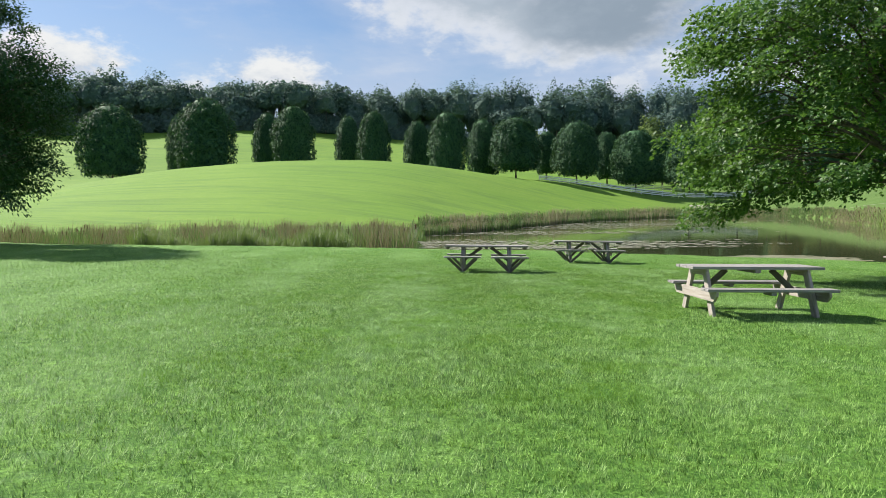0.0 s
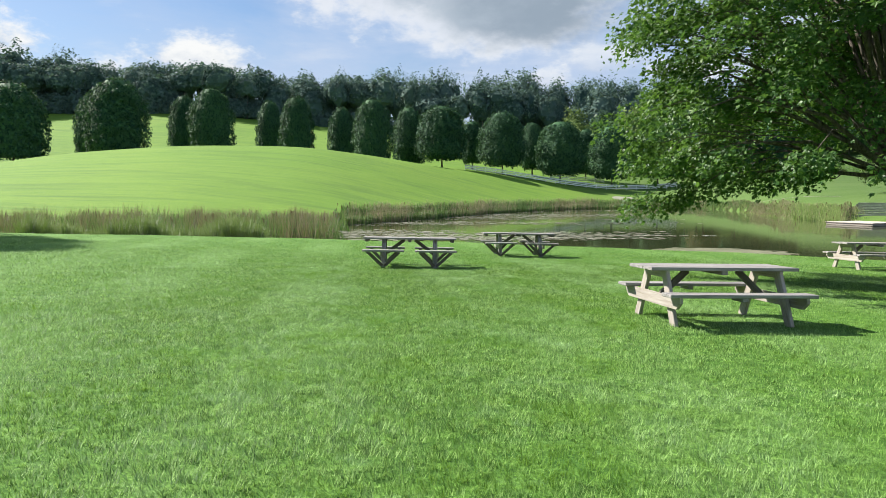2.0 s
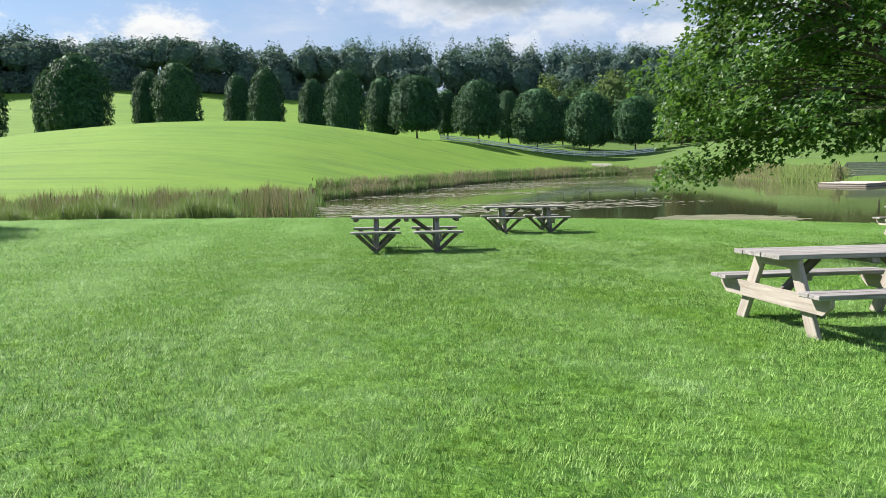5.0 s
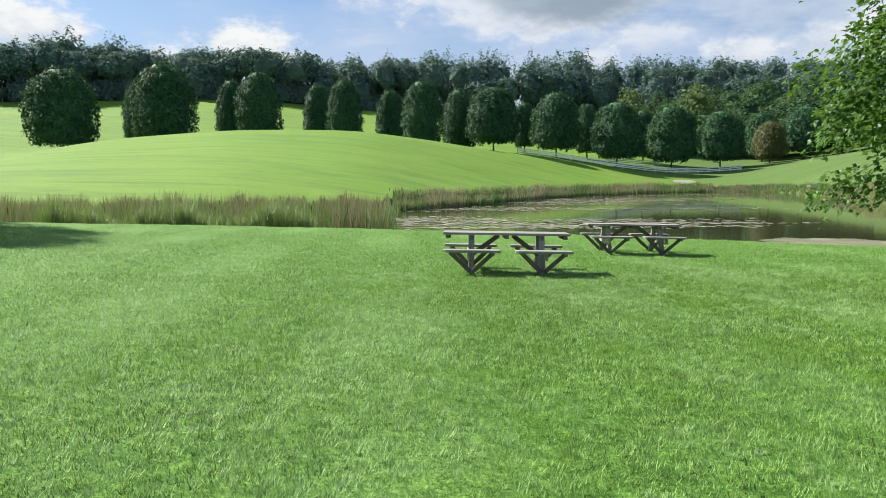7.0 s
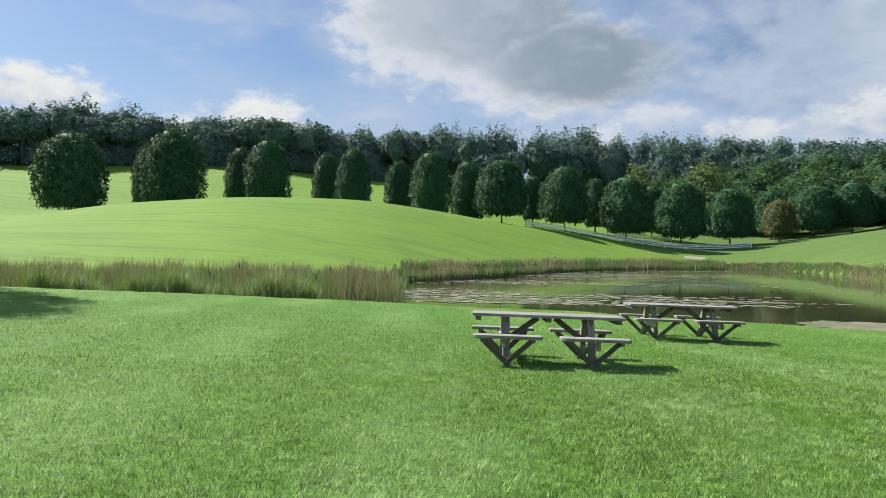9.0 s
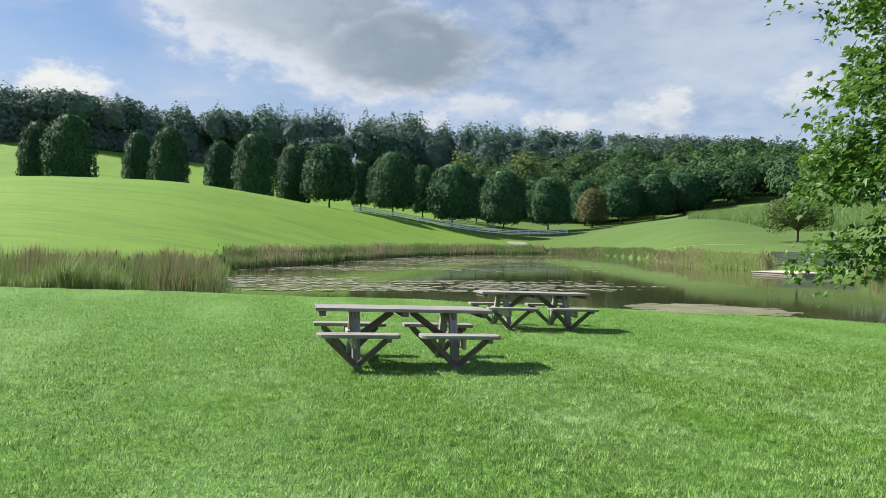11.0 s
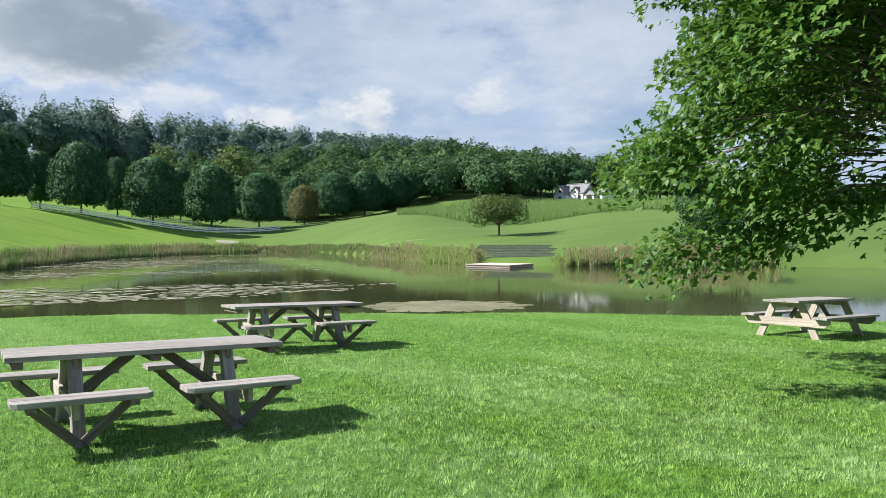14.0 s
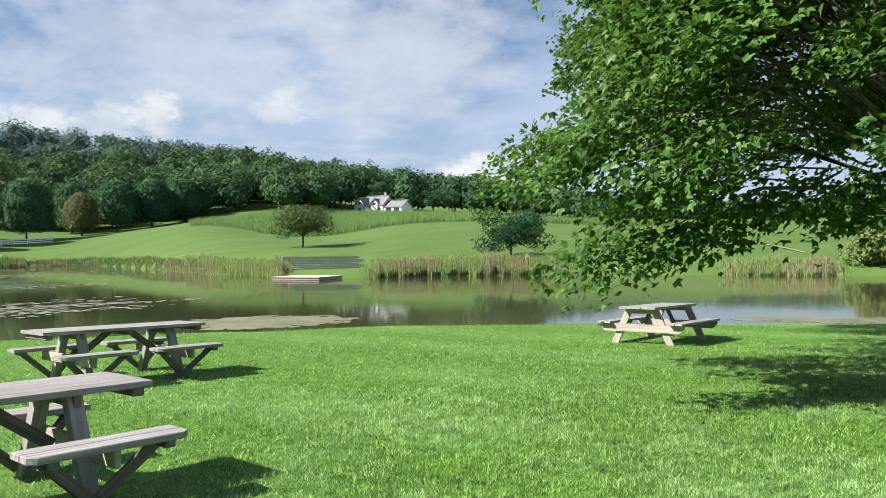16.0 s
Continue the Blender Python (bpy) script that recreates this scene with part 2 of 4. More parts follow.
def ground_build(k, b):
    tc = k.n("ShaderNodeTexCoord")
    p = tc.outputs["Object"]
    blade = k.noise(p, 38.0, 5.0, 0.75, 0.3)
    tuft = k.noise(p, 5.5, 5.0, 0.65, 0.2)
    patch = k.noise(p, 0.55, 5.0, 0.6)
    wide = k.noise(p, 0.035, 4.0, 0.55)
    sp = k.n("ShaderNodeSeparateXYZ", ins={0: p})
    stripe = mow_stripe(k, p)
    c = k.mix(k.ramp(tuft, 0.3, 0.7), (0.066, 0.172, 0.019), (0.182, 0.360, 0.054))
    c = k.mix(k.math("MULTIPLY", stripe, 0.35), c, (0.270, 0.450, 0.110))
    c = k.mix(k.ramp(patch, 0.52, 0.78, 0.0, 0.5), c, (0.075, 0.19, 0.02))
    mott = k.noise(p, 3.2, 5.0, 0.7)
    c = k.mix(k.ramp(mott, 0.56, 0.74, 0.0, 0.5), c, (0.25, 0.42, 0.16))
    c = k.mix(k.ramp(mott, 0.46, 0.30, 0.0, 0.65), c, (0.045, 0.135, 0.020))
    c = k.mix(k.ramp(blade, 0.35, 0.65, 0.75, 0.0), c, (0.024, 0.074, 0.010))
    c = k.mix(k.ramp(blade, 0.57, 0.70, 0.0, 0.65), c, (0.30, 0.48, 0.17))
    # far fields: paler, mown for hay
    dx, dy = k.math("SUBTRACT", sp.outputs[0], 2.0), k.math("SUBTRACT", sp.outputs[1], 8.0)
    far = k.ramp(k.math("SQRT", k.math("ADD", k.math("MULTIPLY", dx, dx), k.math("MULTIPLY", dy, dy))), 42.0, 52.0)
    mp = k.n("ShaderNodeMapping", ins={"Vector": p, "Scale": (0.035, 0.17, 0.1)})
    hay = k.noise(mp.outputs[0], 1.3, 6.0, 0.65, 0.8)
    f = k.mix(k.ramp(wide, 0.35, 0.7), (0.118, 0.228, 0.018), (0.156, 0.264, 0.026))
    f = k.mix(k.ramp(hay, 0.47, 0.66, 0.0, 0.75), f, (0.085, 0.170, 0.020))
    mp3 = k.n("ShaderNodeMapping", ins={"Vector": p, "Rotation": (0, 0, -0.2), "Scale": (0.05, 0.22, 0.2)})
    f = k.mix(k.ramp(k.noise(mp3.outputs[0], 1.0, 7.0, 0.7, 1.6), 0.60, 0.66, 0.0, 0.35), f, (0.070, 0.135, 0.022))
    mp2 = k.n("ShaderNodeMapping", ins={"Vector": p, "Rotation": (0, 0, 0.12), "Scale": (0.07, 0.95, 0.6)})
    lines = k.noise(mp2.outputs[0], 0.8, 6.0, 0.75, 0.4)
    f = k.mix(k.ramp(lines, 0.48, 0.62, 0.0, 0.4), f, (0.180, 0.305, 0.034))
    f = k.mix(k.ramp(lines, 0.46, 0.34, 0.0, 0.65), f, (0.075, 0.155, 0.026))
    f = k.mix(k.ramp(k.noise(p, 1.4, 6.0, 0.75), 0.4, 0.7, 0.35, 0.0), f, (0.095, 0.185, 0.030))
    f = k.mix(k.ramp(sp.outputs[0], 12.0, 52.0, 0.0, 0.9), f, k.mix(k.ramp(hay, 0.35, 0.7), (0.068, 0.122, 0.030), (0.096, 0.152, 0.042)))
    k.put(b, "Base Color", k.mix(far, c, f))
    bump(k, b, k.math("ADD", k.math("MULTIPLY", blade, 0.5), tuft), 0.7, 0.06)


GROUND = material("meadow", ground_build, 0.9, 0.15)


def water_build(k, b):
    tc = k.n("ShaderNodeTexCoord")
    p = tc.outputs["Object"]
    k.put(b, "Base Color", k.mix(k.ramp(k.noise(p, 0.06, 3.0), 0.35, 0.65), (0.036, 0.041, 0.018), (0.064, 0.070, 0.030)))
    mp = k.n("ShaderNodeMapping", ins={"Vector": p, "Rotation": (0, 0, 0.5), "Scale": (0.8, 2.0, 1.0)})
    bump(k, b, k.noise(mp.outputs[0], 1.6, 3.0, 0.5), 0.035, 0.02)
    k.put(b, "IOR", 1.33)


WATER = material("pond_water", water_build, 0.055, 0.5)


def plain(name, a, b_, scale=3.0, rough=0.6, spec=0.3):
    def build(k, b):
        tc = k.n("ShaderNodeTexCoord")
        n1 = k.noise(tc.outputs["Object"], scale, 5.0, 0.6)
        n2 = k.noise(tc.outputs["Object"], scale * 9, 4.0, 0.6)
        c = k.mix(k.ramp(n1, 0.3, 0.7), a, b_)
        c = k.mix(k.ramp(n2, 0.5, 0.8, 0.0, 0.35), c, tuple(v * 0.75 for v in a))
        k.put(b, "Base Color", c)
        bump(k, b, n2, 0.2, 0.01)
    return material(name, build, rough, spec)


WHITE = plain("white_paint", (0.80, 0.80, 0.78), (0.87, 0.87, 0.85), 1.5, 0.5)
ROOF = plain("grey_shingle", (0.15, 0.155, 0.165), (0.22, 0.225, 0.235), 1.0, 0.8)
GRAVEL = plain("gravel", (0.22, 0.23, 0.16), (0.29, 0.29, 0.22), 2.0, 0.95)
STONE_SHADOW = plain("stone_and_shadow_grey", (0.24, 0.25, 0.20), (0.36, 0.36, 0.30), 1.2, 0.95)
PAD = leaf_mat("lily_pad", (0.16, 0.165, 0.10), (0.35, 0.34, 0.26), (0.22, 0.22, 0.14), 0.05, 0.5)
ALGAE = plain("algae", (0.105, 0.115, 0.058), (0.190, 0.185, 0.110), 0.9, 0.8)
CATKIN = plain("cattail_head", (0.085, 0.045, 0.022), (0.14, 0.08, 0.04), 6.0, 0.9)
PANE = plain("window_glass", (0.03, 0.035, 0.04), (0.05, 0.055, 0.06), 1.0, 0.08, 0.6)
DARKWOOD = plain("tree_stem", (0.11, 0.10, 0.085), (0.24, 0.22, 0.19), 0.6, 0.9)


# ---------------------------------------------------------------- mesh helpers
def mesh_of(name, verts, faces, mat, smooth=False):
    """A mesh from arrays; faces is an (n, 3) or (n, 4) array."""
    verts, faces = np.asarray(verts, dtype=np.float32), np.asarray(faces, dtype=np.int32)
    me = bpy.data.meshes.new(name)
    k = faces.shape[1]
    me.vertices.add(len(verts))
    me.vertices.foreach_set("co", verts.ravel())
    me.loops.add(faces.size)
    me.loops.foreach_set("vertex_index", faces.ravel())
    me.polygons.add(len(faces))
    me.polygons.foreach_set("loop_start", np.arange(0, faces.size, k, dtype=np.int32))
    me.polygons.foreach_set("use_smooth", np.full(len(faces), smooth))
    me.update(calc_edges=True)
    me.materials.append(mat)
    return me


def child(name, me, parent, m=None, label=""):
    ob = new(name, me)
    ob.parent = parent
    if m is not None:
        ob.matrix_basis = m
    if label:
        ob["label"] = label
    return ob


def part(name, bm, mat, parent, label="", m=None):
    me = bpy.data.meshes.new(name)
    bm.to_mesh(me)
    bm.free()
    me.materials.append(mat)
    return child(name, me, parent, m, label)


def block(sx, sy, sz, bev=0.005):
    bm = bmesh.new()
    bmesh.ops.create_cube(bm, size=1.0, matrix=Matrix.Diagonal((sx, sy, sz, 1)))
    if bev:
        bmesh.ops.bevel(bm, geom=bm.edges[:], offset=bev, segments=1, affect="EDGES")
    return bm


def beam(name, p0, p1, w, h, mat, parent, label="", bev=0.006):
    """A plank from p0 to p1, w wide across and h deep, its grain along its length."""
    p0, p1 = Vector(p0), Vector(p1)
    d = p1 - p0
    x = d.normalized()
    ref = Vector((0, 0, 1)) if abs(x.z) < 0.9 else Vector((0, 1, 0))
    y = ref.cross(x).normalized()
    z = x.cross(y)
    m = Matrix((x, y, z)).transposed().to_4x4()
    m.translation = (p0 + p1) / 2
    return part(name, block(d.length, w, h, bev), mat, parent, label, m)


def empty(name, m, label, category, group="", kind=""):
    ob = new(name)
    ob.matrix_basis = m
    return tagged(ob, label, category, group, kind)


def tube(path, radii, n=7):
    """A tapered bent tube as vertices and quads."""
    path = [Vector(p) for p in path]
    vs, fs = [], []
    for i, p in enumerate(path):
        d = (path[min(i + 1, len(path) - 1)] - path[max(i - 1, 0)]).normalized()
        u = d.orthogonal().normalized()
        v = d.cross(u)
        for j in range(n):
            a = 2 * math.pi * j / n
            vs.append(p + (u * math.cos(a) + v * math.sin(a)) * radii[i])
    for i in range(len(path) - 1):
        for j in range(n):
            a, b = i * n + j, i * n + (j + 1) % n
            fs.append((a, b, b + n, a + n))
    return [tuple(v) for v in vs], fs


def join(pieces):
    vs, fs, o = [], [], 0
    for v, f in pieces:
        vs.append(np.asarray(v, dtype=np.float32).reshape(-1, 3))
        fs.append(np.asarray(f, dtype=np.int32) + o)
        o += len(vs[-1])
    return np.vstack(vs), np.vstack(fs)


# ---------------------------------------------------------------- the lie of the land
WATER_Z = -1.75
HUB = (2.0, 8.0)          # bearings and distances of the land are counted from here
SLOPE = (0.0185, 0.0237)  # the lawn falls gently towards the pond

# bearing: distance of the far shore, then distance and height up the far bank
FAR = {
    -75: (55, 75, 0.8, 120, 3.0, 180, 8.0, 300, 24.0),
    -50: (58, 75, 0.6, 120, 2.2, 160, 3.5, 300, 25.0),
    -40: (62, 76, 0.3, 125, 3.0, 155, 2.6, 300, 27.0),
    -31: (62, 73, 0.0, 150, 8.8, 180, 6.8, 300, 29.5),
    -22: (62, 70, 0.0, 150, 11.2, 180, 7.5, 300, 32.0),
    -13: (66, 76, -0.2, 147, 11.2, 180, 7.0, 300, 28.5),
    -6: (76, 90, -0.6, 150, 8.7, 178, 6.8, 300, 24.0),
    0: (98, 110, -0.8, 162, 6.2, 190, 7.0, 300, 20.0),
    5: (122, 132, -0.9, 165, 3.3, 190, 4.7, 300, 17.0),
    10: (142, 150, -0.8, 165, 0.0, 190, 2.5, 300, 16.0),
    15: (150, 155, -0.6, 175, 1.0, 225, 4.8, 320, 30.0),
    18: (141, 150, 0.0, 165, 3.2, 225, 5.6, 325, 30.0),
    20: (116, 126, 0.2, 165, 3.9, 225, 6.0, 325, 30.0),
    21.5: (98, 109, 0.3, 165, 4.8, 225, 7.0, 325, 30.0),
    24: (88, 102, 0.6, 175, 7.0, 225, 8.6, 325, 30.0),
    28: (80, 96, 1.0, 148, 2.9, 200, 8.4, 320, 28.0),
    32: (76, 92, 0.8, 138, 2.2, 220, 10.8, 300, 20.0),
    37: (79, 90, 0.9, 135, 4.9, 222, 10.8, 300, 16.0),
    43: (79, 88, 0.8, 138, 5.6, 200, 9.0, 300, 15.0),
    54: (79, 87, 0.7, 138, 4.6, 200, 6.5, 300, 12.0),
    66: (80, 90, 0.6, 138, 3.4, 200, 6.0, 300, 12.0),
    85: (62, 75, 0.3, 138, 3.0, 200, 5.0, 300, 10.0),
}
NEAR = {-75: 60, -52: 52, -38: 37.5, -25: 33.8, -9.5: 30.4, 8: 28.4, 15: 27.5, 23: 27.1, 32: 26.4, 42: 25.3, 48: 25.0, 66: 25.5, 85: 33}

_az = np.arange(-75, 86, 1.0)
_r = np.arange(40, 1000, 4.0)
_keys = sorted(FAR)
_cols = []
for kz in _keys:
    f = FAR[kz]
    rr = [0, f[0], f[1], f[3], f[5], f[7], 450, 1000]
    zz = [WATER_Z - 0.6, WATER_Z, f[2], f[4], f[6], f[8], f[8] + 14, f[8] + 22]
    _cols.append(np.interp(_r, rr, zz))
_cols = np.array(_cols)
LAND = np.array([np.interp(_az, _keys, _cols[:, j]) for j in range(len(_r))]).T
SHORE = np.interp(_az, _keys, [FAR[q][0] for q in _keys])


def blur(a, s, axis):
    w = np.exp(-0.5 * (np.arange(-3 * s, 3 * s + 1) / s) ** 2)
    w /= w.sum()
    pad = [(3 * s, 3 * s) if i == axis else (0, 0) for i in range(2)]
    return np.apply_along_axis(lambda v: np.convolve(v, w, "valid"), axis, np.pad(a, pad, "edge"))


LAND = blur(blur(LAND, 2, 0), 2, 1)
SHORE = np.convolve(np.pad(SHORE, 2, "edge"), np.ones(5) / 5, "valid")


def smooth(e0, e1, x):
    t = np.clip((x - e0) / (e1 - e0), 0, 1)
    return t * t * (3 - 2 * t)


def height(x, y):
    """Height of the ground (arrays or numbers)."""
    x, y = np.asarray(x, dtype=float), np.asarray(y, dtype=float)
    dx, dy = x - HUB[0], y - HUB[1]
    r, az = np.hypot(dx, dy), np.degrees(np.arctan2(dx, dy))
    lawn = -(SLOPE[0] * x + SLOPE[1] * y)
    lawn = 6 * np.tanh(lawn / 6) + 0.02 * np.sin(x * 0.9) * np.sin(y * 0.7 + 1)
    a = np.clip(az, -75, 85)
    ai, ri = np.clip((a + 75), 0, len(_az) - 1.001), np.clip((r - 40) / 4.0, 0, len(_r) - 1.001)
    i, j = ai.astype(int), ri.astype(int)
    u, v = ai - i, ri - j
    far = (LAND[i, j] * (1 - u) + LAND[i + 1, j] * u) * (1 - v) + (LAND[i, j + 1] * (1 - u) + LAND[i + 1, j + 1] * u) * v
    shore = np.interp(a, _az, SHORE)
    near = np.interp(a, sorted(NEAR), [NEAR[q] for q in sorted(NEAR)])
    # basin of the pond between the near bank and the far shore
    bed = WATER_Z - 0.9
    z_near = lawn + (bed - lawn) * smooth(near - 0.3, near + 3.5, r)
    z_far = bed + (far - bed) * smooth(shore - 3.0, shore + 2.0, r)
    mid = (near + shore) / 2
    z = np.where(r < mid, z_near, np.maximum(z_far, np.where(r > shore + 2, far, bed)))
    # past the pond's ends, and behind, the lawn runs straight on
    side = np.maximum(smooth(-48, -58, az), np.maximum(smooth(84, 98, az), smooth(-70, -80, az)))
    run_on = lawn + (np.where(az < 0, far, far) - lawn) * smooth(45, 95, r)
    z = z * (1 - side) + run_on * side
    back = np.maximum(smooth(85, 110, az), smooth(-75, -100, az))
    # evenly graded slope of the terraces
    across, upward = (x - 37.2) * 0.835 - (y - 74.5) * 0.55, (x - 37.2) * 0.55 + (y - 74.5) * 0.835
    graded = smooth(5.4, 4.2, np.abs(across - 1.9)) * smooth(5.5, 7.5, upward) * smooth(22.0, 15.0, upward)
    z = z * (1 - graded) + (-1.40 + (upward - 4.5) * 0.135) * graded
    return z * (1 - back) + (lawn + 14 * smooth(60, 400, r)) * back


def at_bearing(az, r):
    a = radians(az)
    return HUB[0] + r * math.sin(a), HUB[1] + r * math.cos(a)


def ground_mesh():
    az = np.radians(np.concatenate([np.arange(-76, 90, 0.5), np.arange(90, 284, 4.0)]))
    r = np.concatenate([[0.0], np.arange(1.5, 24, 1.5), np.arange(24, 40, 0.5), np.arange(40, 170, 1.5), np.arange(170, 420, 5), np.geomspace(420, 3200, 16)])
    A, R = np.meshgrid(az, r, indexing="ij")
    X, Y = HUB[0] + R * np.sin(A), HUB[1] + R * np.cos(A)
    Z = height(X, Y)
    n, m = A.shape
    i, j = np.meshgrid(np.arange(n), np.arange(m - 1), indexing="ij")
    k = (i + 1) % n
    f = np.stack([i * m + j, i * m + j + 1, k * m + j + 1, k * m + j], -1).reshape(-1, 4)
    v = np.stack([X, Y, Z], -1).reshape(-1, 3)
    return mesh_of("ground", v, f, GROUND, True)


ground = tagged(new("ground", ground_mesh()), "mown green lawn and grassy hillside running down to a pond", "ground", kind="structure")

# the pond's surface
wr = np.radians(np.arange(-75, 92, 1.0))
wd = np.arange(20, 162, 2.0)
A, R = np.meshgrid(wr, wd, indexing="ij")
wv = np.stack([HUB[0] + R * np.sin(A), HUB[1] + R * np.cos(A), np.full_like(A, WATER_Z)], -1).reshape(-1, 3)
n, m = A.shape
i, j = np.meshgrid(np.arange(n - 1), np.arange(m - 1), indexing="ij")
wf = np.stack([i * m + j, i * m + j + 1, (i + 1) * m + j + 1, (i + 1) * m + j], -1).reshape(-1, 4)
water = tagged(new("water", mesh_of("water", wv, wf, WATER, True)), "still dark green pond water mirroring hill and trees", "pond", kind="structure")


# ---------------------------------------------------------------- foliage makers
RNG = np.random.default_rng(7)


def unit(v):
    return v / np.maximum(np.linalg.norm(v, axis=-1, keepdims=True), 1e-9)


def leaf_tris(centres, normals, size, aspect=1.0, rng=RNG):
    """One pointed quad a leaf clump, set across its normal, turned at random."""
    n = len(centres)
    normals = unit(normals)
    t = unit(np.cross(normals, rng.normal(size=(n, 3))))
    b = np.cross(normals, t)
    s = (size * rng.uniform(0.6, 1.35, n))[:, None]
    v = np.stack([centres + t * s, centres + b * s * 0.5 * aspect + normals * s * 0.18, centres - t * s * 0.9, centres - b * s * 0.5 * aspect + normals * s * 0.18], 1)
    return v.reshape(-1, 3), np.arange(4 * n).reshape(-1, 4)


def ball(n, rng=RNG):
    return unit(rng.normal(size=(n, 3)))


def lump(d, seed, f=2.2, amp=0.16):
    """Smooth uneven radius over directions."""
    g = np.random.default_rng(seed)
    out = np.ones(len(d))
    for k in range(9):
        w = g.normal(size=3) * f * (1 + k * 0.35)
        out += amp / (1 + k * 0.45) * np.sin(d @ w + g.uniform(0, 6.28))
    return out


def tufts(centres, normals, per, spread, size, g, aspect=1.0):
    """Leaves gathered into little domes that stand out from a crown's surface."""
    n = len(centres) * per
    idx = np.repeat(np.arange(len(centres)), per)
    d = unit(unit(normals)[idx] * 0.55 + g.normal(size=(n, 3)) * 0.55)
    big = g.uniform(0.65, 1.35, len(centres))[idx] * spread
    pos = centres[idx] + d * (big * g.uniform(0.55, 1.05, n))[:, None]
    return leaf_tris(pos, d + g.normal(size=(n, 3)) * 0.38 + np.array([0, 0, 0.40]), size, aspect, g)


CROWN_H = [0, 0.04, 0.12, 0.3, 0.5, 0.7, 0.84, 0.93, 1.0]


def clipped_crown(seed, n=5600, foot=0.36):
    """A dense hornbeam crown in a box 1 wide and 1 high, base at z = 0: upright oval, broad below, rounded at the top, with leafy tufts standing out."""
    g = np.random.default_rng(seed)
    rad = [foot, foot + 0.07, 0.455, 0.49, 0.475, 0.42, 0.335, 0.23, 0.05]

    def skin(m, lo, hi):
        h = g.uniform(0, 1, m) ** 0.85
        a = g.uniform(0, 2 * np.pi, m)
        d = np.stack([np.cos(a), np.sin(a), (h - 0.5) * 2], 1)
        r = np.interp(h, CROWN_H, rad) * lump(d, seed + 50, 4.0, 0.045) * lump(d, seed + 90, 12.0, 0.05) * g.uniform(lo, hi, m)
        c = np.stack([np.cos(a) * r, np.sin(a) * r, h * 0.96], 1)
        return c, np.stack([np.cos(a), np.sin(a), (h - 0.35) * 1.4], 1)

    c, nr = skin(n, 0.84, 1.02)
    leaves = leaf_tris(c, nr + g.normal(size=(n, 3)) * 0.42 + np.array([0, 0, 0.25]), 0.025, 1.0, g)
    c, nr = skin(n // 24, 0.90, 1.0)
    sprigs = tufts(c, nr, 13, 0.050, 0.019, g, 1.1)
    hh = np.linspace(0.03, 0.95, 12)
    core = tube([(0, 0, z) for z in hh], np.interp(hh, CROWN_H, rad) * 0.78, 14)
    return join([leaves, sprigs, core])


def round_crown(seed, n, size, squash=0.85, holes=0.0):
    """An open crown of radius 1 made of clumped boughs, centre at the origin."""
    g = np.random.default_rng(seed)
    d = ball(n, g)
    k = lump(d, seed + 9, 2.6, 0.14)
    rad = (g.uniform(0.35, 1.0, n) ** 0.3) * k
    c = d * rad[:, None] * np.array([1, 1, squash])
    c += g.normal(size=(n, 3)) * 0.03
    nr = d + g.normal(size=(n, 3)) * 0.4 + np.array([0, 0, 0.25])
    return leaf_tris(c, nr, size, 1.1, g)


def trunk_mesh(name, path, radii, mat=BARK, n=9):
    v, f = tube(path, radii, n)
    return mesh_of(name, v, f, mat, True)


# ---------------------------------------------------------------- clipped hornbeams on the hill
HEDGE_CROWNS = [mesh_of("crown", *clipped_crown(s), HEDGE) for s in (1, 2, 3, 4)]
STEM_CROWNS = [mesh_of("crown", *clipped_crown(s, 5600, 0.26), HEDGE) for s in (6, 7, 8, 9)]
RUSTY_CROWN = mesh_of("crown", *clipped_crown(11, 4400, 0.26), RUSTY)
HEDGE_TRUNK = trunk_mesh("trunk", [(0, 0, -0.6), (0, 0, 0.4), (0.03, 0.02, 1.2), (0, 0, 3.0)], [0.30, 0.22, 0.18, 0.12])


def hedge_tree(az, r, top, width, i, rusty=False):
    """top: height of the crown's top above the sea level of the plan; width in metres."""
    x, y = at_bearing(az, r)
    z = float(height(x, y))
    th = top - z
    e = empty("hornbeam_tree", pose(x, y, z, 0, 0, i * 77), "rust tinged young tree with a rounded crown" if rusty else
              "dense dark green hornbeam with clipped upright oval crown", "tree", "hornbeam rows on the hill")
    stem = th * (0.05 if az < -4 else 0.12)
    width *= 0.87 if az < -4 else 1.0
    c = child("crown", RUSTY_CROWN if rusty else (HEDGE_CROWNS if az < -4 else STEM_CROWNS)[i % 4], e, Matrix.Translation((0, 0, stem)) @ Matrix.Diagonal((width, width, th - stem, 1)))
    child("trunk", HEDGE_TRUNK, e)
    return e


